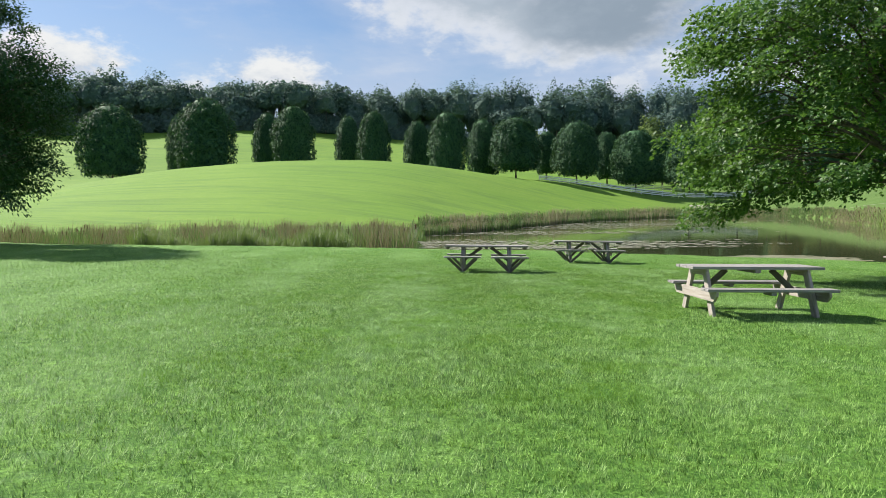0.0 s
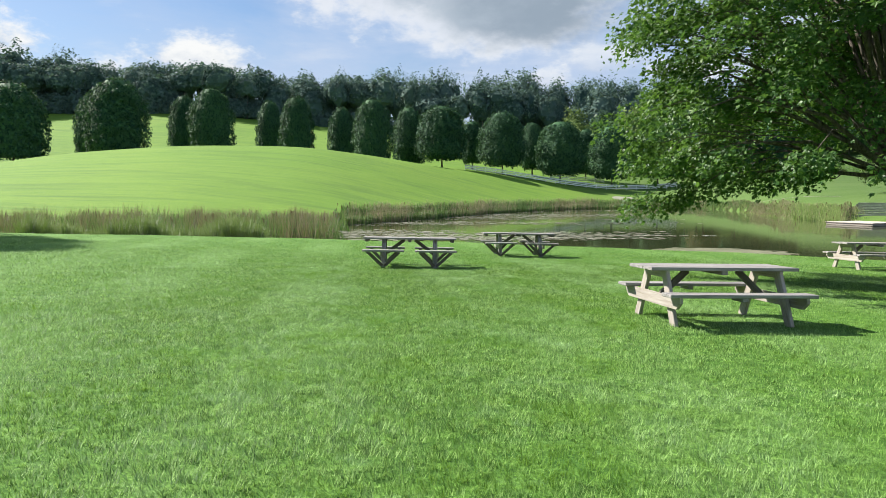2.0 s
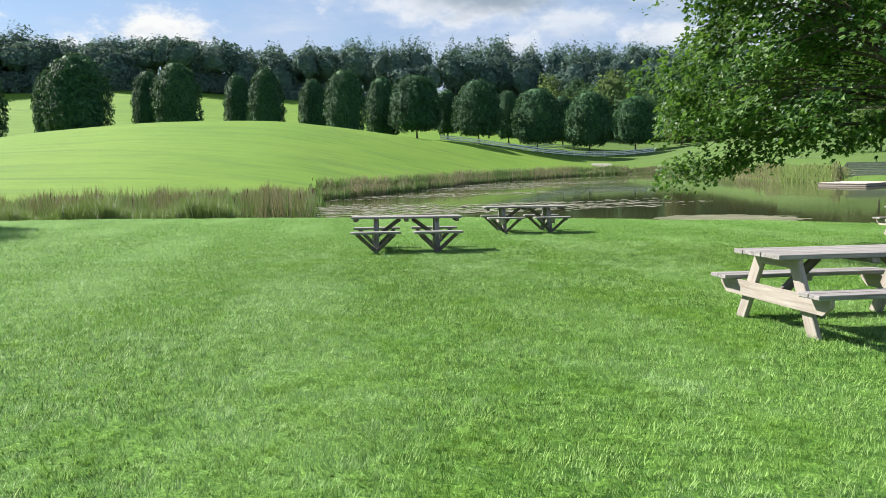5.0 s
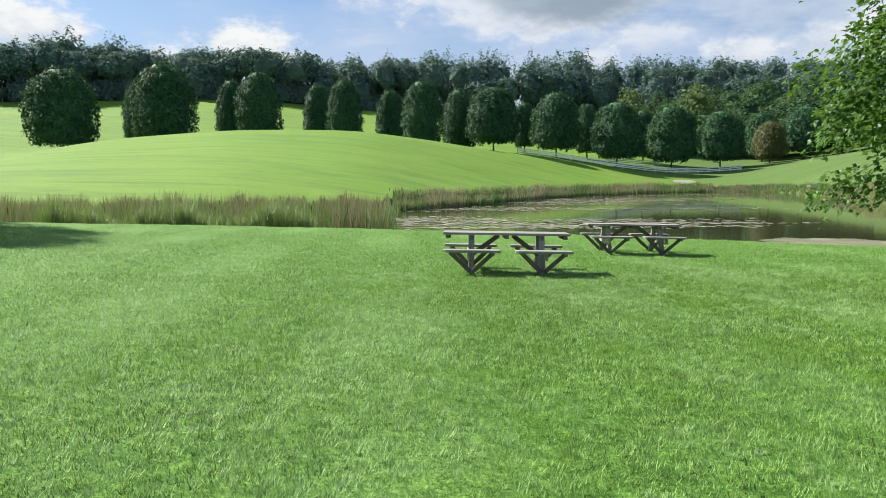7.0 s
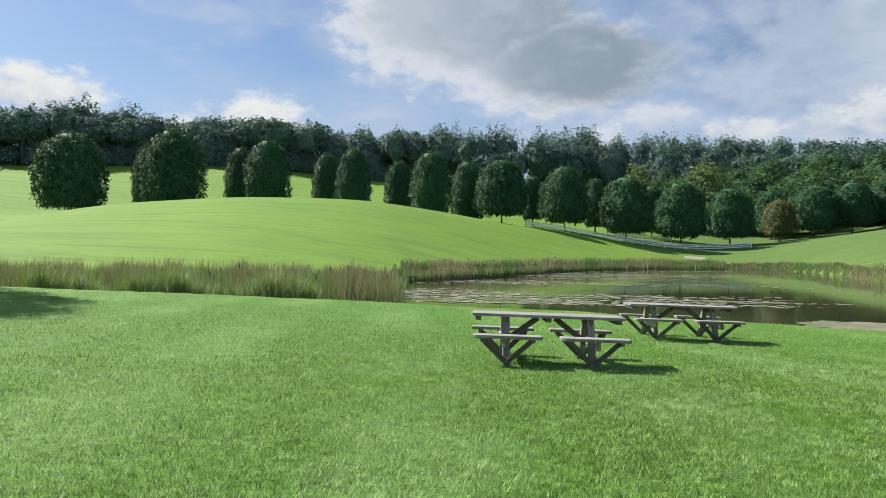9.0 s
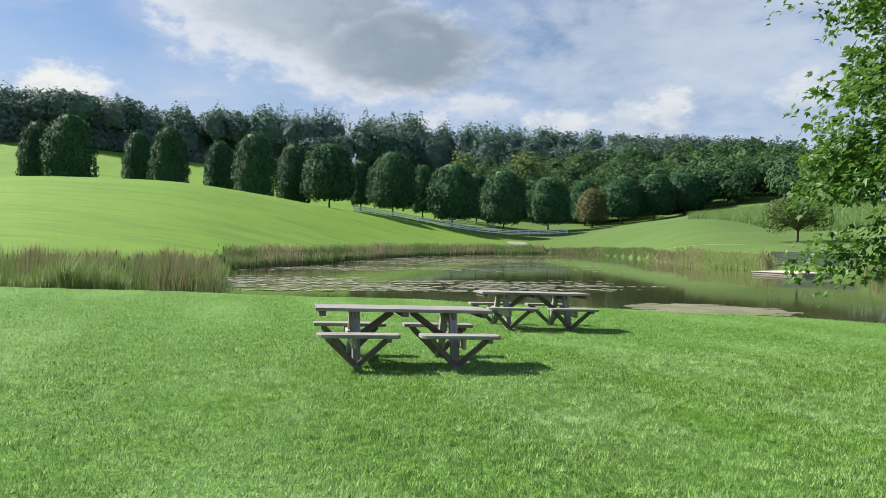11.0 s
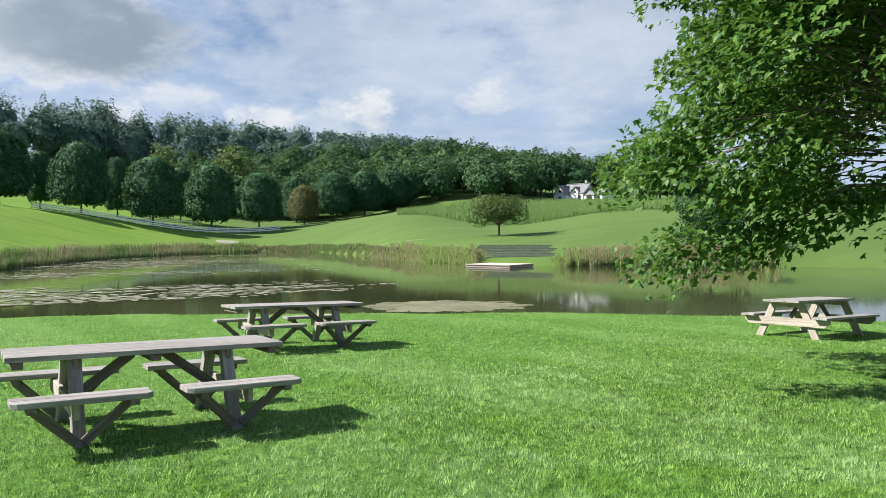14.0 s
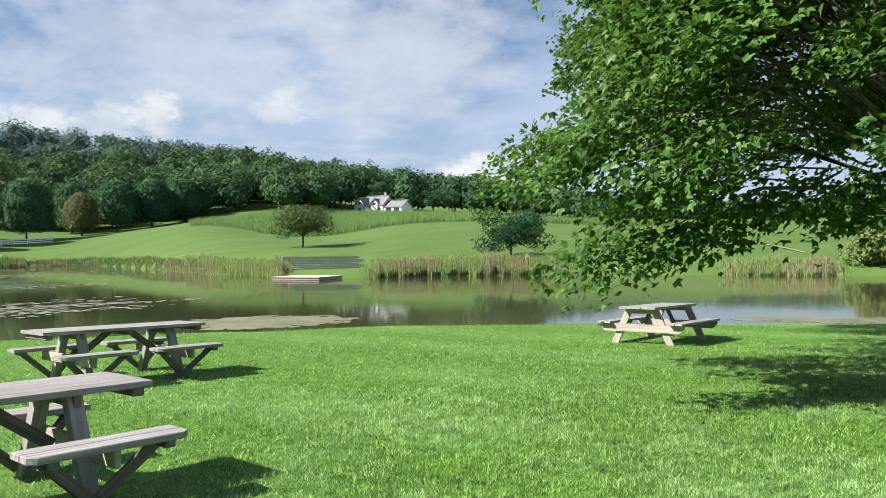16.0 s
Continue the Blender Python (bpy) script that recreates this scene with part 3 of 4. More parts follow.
# bearing, distance, height of the top, width
HEDGE_ROWS = ((-40.2, 160, 21.6, 14.0), (-32.93, 164, 22.7, 15.5), (-26.48, 164, 24.6, 14.6), (-20.01, 166, 23.8, 10.9), (-13.85, 170, 23.0, 9.5), (-8.14, 166, 22.3, 10.3),
              (-2.79, 170, 21.3, 11.9), (1.87, 176, 20.5, 11.3), (6.27, 180, 18.5, 11.8), (10.1, 188, 17.9, 11.7), (13.42, 196, 17.0, 11.0),
              (18.8, 212, 18.6, 11.9), (21.06, 216, 19.4, 11.1), (23.13, 222, 20.2, 10.8),
              (-28.23, 176, 22.3, 7.2), (-21.89, 180, 23.8, 8.6), (-15.85, 184, 23.6, 7.9), (-10.44, 180, 21.9, 8.3), (-5.34, 180, 22.1, 9.5),
              (-0.47, 186, 19.3, 6.4), (4.12, 192, 19.3, 7.2), (8.15, 200, 18.2, 7.2), (16.16, 216, 17.6, 8.4))
for i, (az, r, top, w) in enumerate(HEDGE_ROWS):
    hedge_tree(az, r, top, w, i)
hedge_tree(16.65, 204, 14.6, 8.3, 3, True)


# ---------------------------------------------------------------- woods behind
def tree_templates(count, seed, n, size):
    """Full woodland crowns, 1 wide and 1 high: a bumpy dome of leaf clumps over a closed heart."""
    out = []
    for s in range(count):
        g = np.random.default_rng(seed + s)
        d = ball(n, g)
        d[:, 2] = np.where(d[:, 2] < -0.55, -d[:, 2], d[:, 2])
        box = ((np.hypot(d[:, 0], d[:, 1]) ** 2.9 + np.abs(d[:, 2]) ** 2.9) ** (-1 / 2.9))[:, None]      # blunt, broad-shouldered
        k = lump(d, seed + s, 2.6, 0.10) * lump(d, seed + 40 + s, 6.5, 0.08) * g.uniform(0.86, 1.0, n)
        shape = np.array([0.46, 0.46, 0.45])
        c = d * box * k[:, None] * shape * 0.96
        leaves = leaf_tris(c + np.array([0, 0, 0.52]), d + g.normal(size=(n, 3)) * 0.24 + np.array([0, 0, 0.2]), size, 1.9, g)
        m = n // 14
        sprigs = tufts(c[:m] * 0.94 + np.array([0, 0, 0.52]), d[:m] + np.array([0, 0, 0.15]), 9, 0.066, size * 0.75, g, 1.7)
        zs = np.array([-0.95, -0.7, -0.3, 0.1, 0.5, 0.8, 0.97])
        cv, cf = tube([(0, 0, q) for q in zs], np.sqrt(1 - zs ** 2), 10)
        cv = np.array(cv)
        cv = cv * (lump(unit(cv), seed + s, 2.6, 0.10) * lump(unit(cv), seed + 40 + s, 6.5, 0.075))[:, None] * 0.70 * shape + np.array([0, 0, 0.52])
        v, f = join([leaves, sprigs])
        mid = np.repeat(v.reshape(-1, 4, 3).mean(1), 4, 0)
        out.append((np.vstack([mid, cv]), np.vstack([v - mid, np.zeros_like(cv)]), np.vstack([f, np.asarray(cf) + len(v)])))
    return out


TPL = tree_templates(10, 100, 640, 0.032)
WOOD_TOP = {-80: 46, -60: 50, -45: 52, -36.5: 53.4, -34.7: 57.0, -30.7: 58.2, -25.4: 52.5, -22.6: 56.5, -17.2: 56.5, -14.6: 51.8, -8: 54, -0.8: 54.5, 5: 51.5,
            8.6: 50.3, 15: 48.0, 19: 45.3, 25: 44.4, 30: 41.0, 36: 38.0, 40: 36.0, 46: 32.0, 50: 27.5, 55: 22.0, 62: 16.0, 70: 14.0, 90: 14.0}
wk = sorted(WOOD_TOP)
g = np.random.default_rng(21)
woods, slope, stems, pale = [], [], [], []


def plant(az, r, th, wid, bag, clear=0.0, sink=0.3):
    """A woodland tree; clear: the share of its height that is bare stem."""
    x, y = at_bearing(az, r)
    z = float(height(x, y))
    mid, off, f = TPL[int(g.integers(len(TPL)))]
    a = g.uniform(0, 6.28)
    c, s = math.cos(a), math.sin(a)
    q = mid * np.array([wid, wid, th * (1 - clear)]) + off * wid + np.array([0, 0, th * clear])
    bag.append((np.stack([q[:, 0] * c - q[:, 1] * s + x, q[:, 0] * s + q[:, 1] * c + y, q[:, 2] + z - sink - 0.04 * th], 1), f))
    stems.append(tube([(x, y, z - 0.5), (x + g.uniform(-0.4, 0.4), y, z + th * 0.35), (x + g.uniform(-0.8, 0.8), y, z + th * 0.8)], [0.22, 0.17, 0.06], 5))


for az in np.arange(-62, 31, 1.1):                       # the wood's tall front edge and the trees behind it
    for row in range(2 if az < 0 else 3):
        a = az + g.uniform(-0.7, 0.7)
        r = 303 + row * 14 + g.uniform(-4, 4)
        x, y = at_bearing(a, r)
        top = np.interp(a, wk, [WOOD_TOP[q] for q in wk]) * (r / 330)
        th = max(9.0, (top - float(height(x, y))) * (g.uniform(0.66, 1.02) if row < 1 else g.uniform(0.92, 1.10)))
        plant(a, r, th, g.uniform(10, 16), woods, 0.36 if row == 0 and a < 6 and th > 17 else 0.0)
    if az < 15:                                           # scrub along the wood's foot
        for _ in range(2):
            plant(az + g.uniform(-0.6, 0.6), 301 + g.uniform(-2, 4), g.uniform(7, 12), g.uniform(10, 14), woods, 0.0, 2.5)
for az in np.arange(7, 33, 1.7):                         # the wooded slope falling towards the hornbeams
    for r in np.arange(228, 304, 10):
        plant(az + g.uniform(-0.9, 0.9), r + g.uniform(-4, 4), g.uniform(11, 16.5) * (0.8 + 0.2 * (r - 228) / 76), g.uniform(10, 13.5), slope)
for az in np.arange(28, 88, 1.6):                         # the wood behind the house
    for row in range(4):
        r = 258 + row * 13 + g.uniform(-4, 4)
        a = az + g.uniform(-0.8, 0.8)
        x, y = at_bearing(a, r)
        top = np.interp(a, wk, [WOOD_TOP[q] for q in wk]) * (r / 330)
        plant(a, r, max(6.0, (top - float(height(x, y))) * g.uniform(0.8, 1.03)), g.uniform(11, 15), slope)
for az, r, th in ((11.8, 236, 21), (12.2, 240, 16), (7.6, 230, 15), (-1.2, 232, 12), (7.2, 262, 19)):
    plant(az, r, th, th * 0.62, pale)
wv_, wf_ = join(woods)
tagged(new("woods", mesh_of("woods", wv_, wf_, WOODS_HAZED)), "dark green mixed woodland crowning the hills behind the fields", "woods", kind="stuff")
wv_, wf_ = join(slope)
tagged(new("slope_woods", mesh_of("slope_woods", wv_, wf_, WOODS_GREEN)), "deep green broadleaved wood on the slope behind the corn", "woods", kind="stuff")
wv_, wf_ = join(pale)
tagged(new("pale_woods", mesh_of("pale_woods", wv_, wf_, WOODS_PALE)), "paler yellow green trees at the foot of the wood", "woods", kind="stuff")
wv_, wf_ = join(stems)
tagged(new("wood_stems", mesh_of("wood_stems", wv_, wf_, DARKWOOD, True)), "grey bare stems of the woodland trees", "tree trunks", kind="stuff")


# ---------------------------------------------------------------- reeds, sedge and corn
def blades(xy, z, h, w, lean, g, segs=2):
    """Bent upright blades, tapering to a point."""
    n = len(xy)
    a = g.uniform(0, 6.283, n)
    d = np.stack([np.cos(a), np.sin(a)], 1)
    tw = g.uniform(0, 6.283, n)
    s = np.stack([np.cos(tw), np.sin(tw)], 1)
    vs = []
    for k in range(segs + 1):
        t = k / segs
        off = d * (lean * h * t ** 2)[:, None]
        wid = (w * (1 - t) ** 0.6 * 0.5)[:, None]
        zz = (z + h * (t - 0.12 * lean * t * t))[:, None]
        vs.append(np.hstack([xy + off - s * wid, zz]))
        vs.append(np.hstack([xy + off + s * wid, zz]))
    v = np.stack(vs, 1).reshape(-1, 3)
    base = (np.arange(n) * 2 * (segs + 1))[:, None]
    q = np.array([[2 * k, 2 * k + 1, 2 * k + 3, 2 * k + 2] for k in range(segs)])
    return v, (base[:, None, :] + q[None]).reshape(-1, 4)


def band(n, az0, az1, r_of, depth, g):
    """Points scattered along a shore band in front of or behind a distance."""
    a = g.uniform(az0, az1, n)
    a += g.normal(size=n) * 0.5 * g.uniform(0, 1, n) ** 2   # loose ends
    r = np.array([r_of(q) for q in a]) + g.uniform(*depth, n) + 0.3 * np.sin(a * 2.3) + 0.2 * np.sin(a * 6.1)
    t = np.radians(a)
    return np.stack([HUB[0] + r * np.sin(t), HUB[1] + r * np.cos(t)], 1), a, r


def shore_at(a):
    return float(np.interp(a, _az, SHORE))


def near_at(a):
    return float(np.interp(a, sorted(NEAR), [NEAR[q] for q in sorted(NEAR)]))


def reed_bed(name, n, az0, az1, r_of, depth, h, g, dry=0.35, heads=0.003, mats=(REED, REED_DRY), width=0.055):
    xy, a, r = band(n, az0, az1, r_of, depth, g)
    z = np.maximum(height(xy[:, 0], xy[:, 1]), WATER_Z - 0.25)
    drift = 0.94 + 0.05 * np.sin(a * 1.7 + 0.6) + 0.04 * np.sin(a * 4.3) + 0.02 * np.sin(a * 11 + r)
    hh = h * drift * g.uniform(0.7, 1.05, n)
    ends = np.clip(np.minimum(a - az0, az1 - a) / 1.6 + 0.35 + 0.25 * np.sin(a * 9), 0.35, 1)
    patch = np.sin(a * 0.9 + 1.2) * 0.22 + np.sin(a * 3.1) * 0.14
    isdry = g.uniform(0, 1, n) < np.clip(dry + patch, 0.04, 0.92)
    hh = hh * ends * np.where(isdry, 1.0, 0.84)
    for sel, mat, lab in ((~isdry, mats[0], "tall green cattail leaves along the pond edge"), (isdry, mats[1], "dry tan and russet cattail leaves along the pond edge")):
        v, f = blades(xy[sel], z[sel], hh[sel], g.uniform(0.6, 1.3, sel.sum()) * width, g.uniform(0.02, 0.32, sel.sum()), g)
        tagged(new(name, mesh_of(name, v, f, mat)), lab, "cattails", kind="stuff")
    k = int(n * heads)
    pick = g.choice(n, k, replace=False)
    pcs = []
    for q in pick:
        x, y = xy[q]
        top = z[q] + h * 0.83 * drift[q] * g.uniform(0.85, 1.05)
        pcs.append(tube([(x, y, top - 0.30), (x, y, top - 0.27), (x, y, top - 0.04), (x, y, top)], [0.012, 0.03, 0.03, 0.008], 5))
    if pcs:
        v, f = join(pcs)
        tagged(new("cattail_heads", mesh_of("cattail_heads", v, f, CATKIN)), "brown cattail seed heads above the leaves", "cattails", kind="stuff")


g = np.random.default_rng(5)
reed_bed("cattails", 26000, -46, -10.6, lambda a: near_at(a) + 4.0, (0.0, 17.0), 2.55, g, 0.34, mats=(REED_SHADED, RUSSET), width=0.045)
reed_bed("cattails", 9000, -48, -10, lambda a: 55.0, (0.0, 8.0), 2.1, g, 0.40, mats=(REED_SHADED, RUSSET))
reed_bed("cattails", 28000, -11, 13.5, shore_at, (-3.2, 2.5), 1.75, g, 0.28, mats=(REED_SHADED, REED_DRY))
reed_bed("cattails", 12000, 12.0, 23.0, shore_at, (-1.2, 1.8), 0.75, g, 0.25, mats=(REED_SHADED, REED_DRY))
reed_bed("cattails", 11000, 19.2, 23.8, shore_at, (-6.0, 0.5), 0.8, g, 0.15)
reed_bed("cattails", 16000, 21.6, 27.3, shore_at, (-1.5, 4.5), 1.15, g, 0.12)
reed_bed("cattails", 20000, 32.2, 46.8, shore_at, (-0.5, 3.0), 1.25, g, 0.2)
reed_bed("cattails", 6500, 57.4, 64.5, shore_at, (-1.2, 1.8), 1.3, g, 0.2)
xy, a, r = band(16000, -34, -16.5, lambda q: near_at(q) + 0.6, (0.0, 2.6), g)
z = np.maximum(height(xy[:, 0], xy[:, 1]), -1.3)
v, f = blades(xy, z, g.uniform(0.8, 1.75, len(xy)) * (0.75 + 0.25 * np.sin(a * 0.9)), np.full(len(xy), 0.022), g.uniform(0.1, 0.5, len(xy)), g)
tagged(new("sedge", mesh_of("sedge", v, f, SEDGE)), "soft pale green sedge growing along the lawn's edge", "sedge", kind="stuff")

# corn on the far rise, in curving rows
cx, cy = [], []
for row in np.arange(0, 70, 1.1):
    for az in np.arange(23.2, 45.5, 0.26):
        front = np.interp(az, [23.2, 25.4, 27.9, 30.2, 32.8, 36.1, 39.4, 42.7, 45.5], [171, 165, 151, 142, 142, 143, 143, 143, 143])
        back = np.interp(az, [23.2, 26, 31, 36, 40, 45.5], [182, 200, 221, 224, 219, 205])
        r = front + row
        if r < back:
            x, y = at_bearing(az + 0.03 * math.sin(row), r)
            cx.append(x), cy.append(y)
for row in np.arange(0, 14, 1.1):
    for az in np.arange(45.5, 60, 0.24):
        x, y = at_bearing(az, 143 + row)
        cx.append(x), cy.append(y)
cx, cy = np.array(cx), np.array(cy)
reps = 13
xy = np.repeat(np.stack([cx, cy], 1), reps, 0) + g.normal(size=(len(cx) * reps, 2)) * 0.13
v, f = blades(xy, height(xy[:, 0], xy[:, 1]), g.uniform(1.0, 1.75, len(xy)), np.full(len(xy), 0.05), g.uniform(0.1, 0.6, len(xy)), g, 2)
tagged(new("corn", mesh_of("corn", v, f, CORN)), "standing green corn in curving rows on the far rise", "corn field", kind="stuff")

# lily pads and floating weed
pads = []
ang = np.linspace(0.35, 2 * math.pi, 7)


def pad(x, y, s, dz=0.012):
    k = g.uniform(0, 6.28)
    e = g.uniform(0.75, 1.0)
    ring = [(x + s * math.cos(q + k), y + s * e * math.sin(q + k), WATER_Z + dz) for q in ang]
    return [(x, y, WATER_Z + dz)] + ring


pv, pf = [], []
tries = 0
while len(pf) < 6 * 4000 and tries < 60000:          # short drifts drawn out along the shore
    tries += 1
    az, r = g.uniform(-13, 19), g.uniform(44, 128)
    x, y = at_bearing(az, r)
    dens = 0.5 + noise.noise(Vector((x * 0.045, y * 0.13, 0.3)))
    if r > shore_at(az) - 2.5 or g.uniform() > np.clip((dens - 0.35) * 1.6, 0, 1) * smooth(20, 4, az):
        continue
    run = g.uniform(0.8, 4.5)
    for q in range(int(run * 3)):
        o = len(pv)
        pv += pad(x + g.uniform(-run, run), y + g.normal() * 0.16, g.uniform(0.10, 0.30), g.uniform(0.006, 0.04))
        pf += [(o, o + t, o + t + 1) for t in range(1, 7)]
tagged(new("lily_pads", mesh_of("lily_pads", pv, pf, PAD)), "floating lily pads in drifts on the pond", "lily pads", kind="stuff")


def algae_mat(az0, az1, r0, r1, seed, n=2600):
    gg = np.random.default_rng(seed)
    v_, f_ = [], []
    for q in range(n):
        u, w = gg.normal() * 0.36, gg.normal() * 0.36
        if u * u + w * w > 0.9:
            continue
        az, r = (az0 + az1) / 2 + u * (az1 - az0) / 2, (r0 + r1) / 2 + w * (r1 - r0) / 2
        x, y = at_bearing(az, r)
        o = len(v_)
        s = gg.uniform(0.10, 0.42)
        k = gg.uniform(0, 6.28)
        v_ += [(x, y, WATER_Z + gg.uniform(0.006, 0.016))] + [(x + s * math.cos(t + k) * gg.uniform(0.6, 1.2), y + s * math.sin(t + k) * gg.uniform(0.6, 1.2), WATER_Z + gg.uniform(0.004, 0.010)) for t in ang]
        f_ += [(o, o + t, o + t + 1) for t in range(1, 7)]
    tagged(new("algae_mat", mesh_of("algae_mat", v_, f_, ALGAE)), "pale tan floating algae mat near the grassy bank", "algae", kind="stuff")


algae_mat(14.5, 25.5, 34.8, 40.0, 3, 1150)
algae_mat(48, 64, 33.0, 35.5, 4, 700)


# ---------------------------------------------------------------- the maple by the tables, and the tree by the reeds
def maple_leaf_template():
    """A five-lobed leaf, 1 long, stalk at the origin, lying in x-y with a slight fold."""
    v = [(0, 0, 0), (0.46, 0.25, 0.05), (1.05, 0, -0.10), (0.46, -0.25, 0.05)]
    f = [(0, 2, 1), (0, 3, 2)]
    for sd in (1, -1):
        o = len(v)
        v += [(0.0, 0, 0), (0.52, 0.16 * sd, 0.03), (0.58, 0.60 * sd, 0.06), (0.02, 0.42 * sd, 0.04)]
        f += [(o, o + 2, o + 1)[::sd], (o, o + 3, o + 2)[::sd]]
    return np.array(v), np.array(f)


LEAF_V, LEAF_F = maple_leaf_template()


def place_leaves(pos, direction, normal, size, tv=LEAF_V, tf=LEAF_F):
    x = unit(direction)
    z = unit(normal - x * np.sum(normal * x, 1, keepdims=True))
    y = np.cross(z, x)
    p = tv[None] * size[:, None, None]
    v = pos[:, None] + p[..., :1] * x[:, None] + p[..., 1:2] * y[:, None] + p[..., 2:] * z[:, None]
    f = tf[None] + (np.arange(len(pos)) * len(tv))[:, None, None]
    return v.reshape(-1, 3), f.reshape(-1, tf.shape[1])


def broad_tree(name, x, y, trunk_h, centre_z, rx, rz, sprays, leaf, seed, mat, label, skirt=(), lean=(0, 0), per=300, spread=(0.62, 0.17), tv=LEAF_V, tf=LEAF_F, lo=-0.5):
    """A broad tree: leaning trunk, limbs, and flat layered sprays of leaves over the crown. skirt: places of low or far-reaching sprays."""
    g = np.random.default_rng(seed)
    z0 = float(height(x, y))
    e = empty(name, pose(x, y, z0), label, "tree")
    c = np.array([lean[0], lean[1], centre_z])
    fork = np.array([lean[0] * 0.4, lean[1] * 0.4, trunk_h])
    child("trunk", trunk_mesh("trunk", [(0, 0, -0.4), (0, 0, 0.1), (lean[0] * 0.15, lean[1] * 0.15, trunk_h * 0.5), tuple(fork), tuple(c * 0.55 + fork * 0.45), tuple(c + np.array([0, 0, rz * 0.7]))],
                                       [0.36, 0.26, 0.21, 0.18, 0.13, 0.03], BARK, 10), e)
    d = ball(sprays * 2, g)
    d = d[d[:, 2] > lo][:sprays]
    d = d[(d[:, 2] < 0.4) | (g.uniform(0, 1, len(d)) < 0.95)]
    d = d[(d[:, 0] < 0.6) | (g.uniform(0, 1, len(d)) < 0.85)]      # the top stands looser than the skirts
    k = lump(d, seed, 2.6, 0.05) * np.where(g.uniform(0, 1, len(d)) < 0.6, g.uniform(0.86, 1.02, len(d)), g.uniform(0.5, 0.85, len(d)))
    mids = c + d * np.array([rx, rx, rz]) * k[:, None] * np.stack([1.03 - 0.26 * np.clip(d[:, 2], 0, 1)] * 2 + [np.ones(len(d))], 1)
    mids = np.vstack([mids, [np.array([sx - x, sy - y, sz - z0]) for sx, sy, sz in skirt]]) if len(skirt) else mids
    twigs = []
    for i_, q in enumerate(mids):
        hgt = np.clip(fork[2] + (q[2] - fork[2]) * g.uniform(0.2, 0.55), trunk_h * 0.8, c[2] + rz * 0.5)
        tt = np.clip((hgt - fork[2]) / max(c[2] - fork[2], 0.1), 0, 1)
        st = fork * (1 - tt) + np.array([c[0], c[1], hgt]) * tt
        L = np.linalg.norm(q - st)
        m1 = st + (q - st) * 0.4 + np.array([0, 0, 0.12 * L]) + g.normal(size=3) * 0.15
        m2 = st + (q - st) * 0.75 + np.array([0, 0, 0.10 * L]) + g.normal(size=3) * 0.15
        if i_ % 8 == 0:
            v, f = tube([st, m1, m2, q], [0.009 * L + 0.012, 0.006 * L + 0.008, 0.0035 * L + 0.004, 0.004], 6)
            child("limb", mesh_of("limb", v, f, BARK, True), e)
        else:
            twigs.append(tube([m1 * 0.5 + m2 * 0.5, m2, q], [0.016, 0.012, 0.004], 4))
    v, f = join(twigs)
    tagged(child("branchwork", mesh_of("branchwork", v, f, BARK, True), e), kind="stuff")
    # every spray is a tilted, drooping plate of leaves
    out = unit((mids - c) * np.array([1, 1, 0.45]))
    size = g.uniform(0.65, 1.25, len(mids))
    n_ = len(mids) * per
    idx = np.repeat(np.arange(len(mids)), per)
    o = out[idx]
    side = unit(np.cross(np.array([0, 0, 1.0]), o) + 1e-6)
    u, w, h = np.clip(g.normal(size=n_), -1.6, 1.6) * 0.68, np.clip(g.normal(size=n_), -1.7, 1.7) * 0.54, np.clip(g.normal(size=n_), -1.8, 1.8)
    s_ = (size[idx] * spread[0])
    pos = mids[idx] + o * (u * s_)[:, None] * np.array([1, 1, 0.5]) + side * (w * s_)[:, None]
    pos[:, 2] += h * spread[1] * size[idx] - 0.22 * (u * np.abs(u) + 0.5 * w * w) * s_
    dr = o * 0.9 + side * (w * 0.9)[:, None] + g.normal(size=pos.shape) * 0.75 + np.array([0, 0, -0.45])
    nr = np.array([0, 0, 1.0]) + o * 0.45 + g.normal(size=pos.shape) * 0.38
    v, f = place_leaves(pos, dr, nr, leaf * g.uniform(0.6, 1.25, n_), tv, tf)
    child("crown", mesh_of("crown", v, f, mat), e)
    return e


MAPLE_SKIRT = ((6.45, 22.5, 0.98), (6.85, 22.2, 0.95), (7.2, 21.9, 1.05), (7.6, 21.6, 1.2), (6.7, 22.7, 2.0), (7.2, 23.3, 1.95), (6.9, 22.8, 2.4), (8.1, 24.8, 2.2), (7.8, 24.3, 2.4), (8.3, 25.0, 1.95), (7.5, 23.8, 2.0),
               (8.2, 20.9, 1.5), (8.8, 20.5, 1.45), (9.4, 21.0, 1.6), (8.6, 21.5, 1.6), (9.6, 20.2, 1.7), (9.0, 19.6, 1.8), (6.4, 21.4, 1.9), (6.6, 19.6, 1.9), (7.0, 18.2, 1.8), (8.0, 17.1, 1.75), (9.2, 16.5, 1.7),
               (10.8, 16.2, 1.7), (6.6, 22.6, 1.85), (6.4, 22.2, 2.2), (6.6, 21.9, 2.9), (6.8, 21.9, 3.5), (6.5, 21.8, 2.5), (7.0, 22.2, 3.1), (6.8, 21.6, 3.9),
               (7.7, 22.1, 1.55), (8.0, 22.6, 1.7), (7.0, 21.4, 1.8), (8.4, 22.2, 1.75), (6.4, 18.8, 2.6), (7.4, 23.4, 2.15), (8.8, 23.6, 1.8), (9.8, 24.0, 1.7), (11.2, 24.4, 1.8), (5.8, 20.8, 2.8))
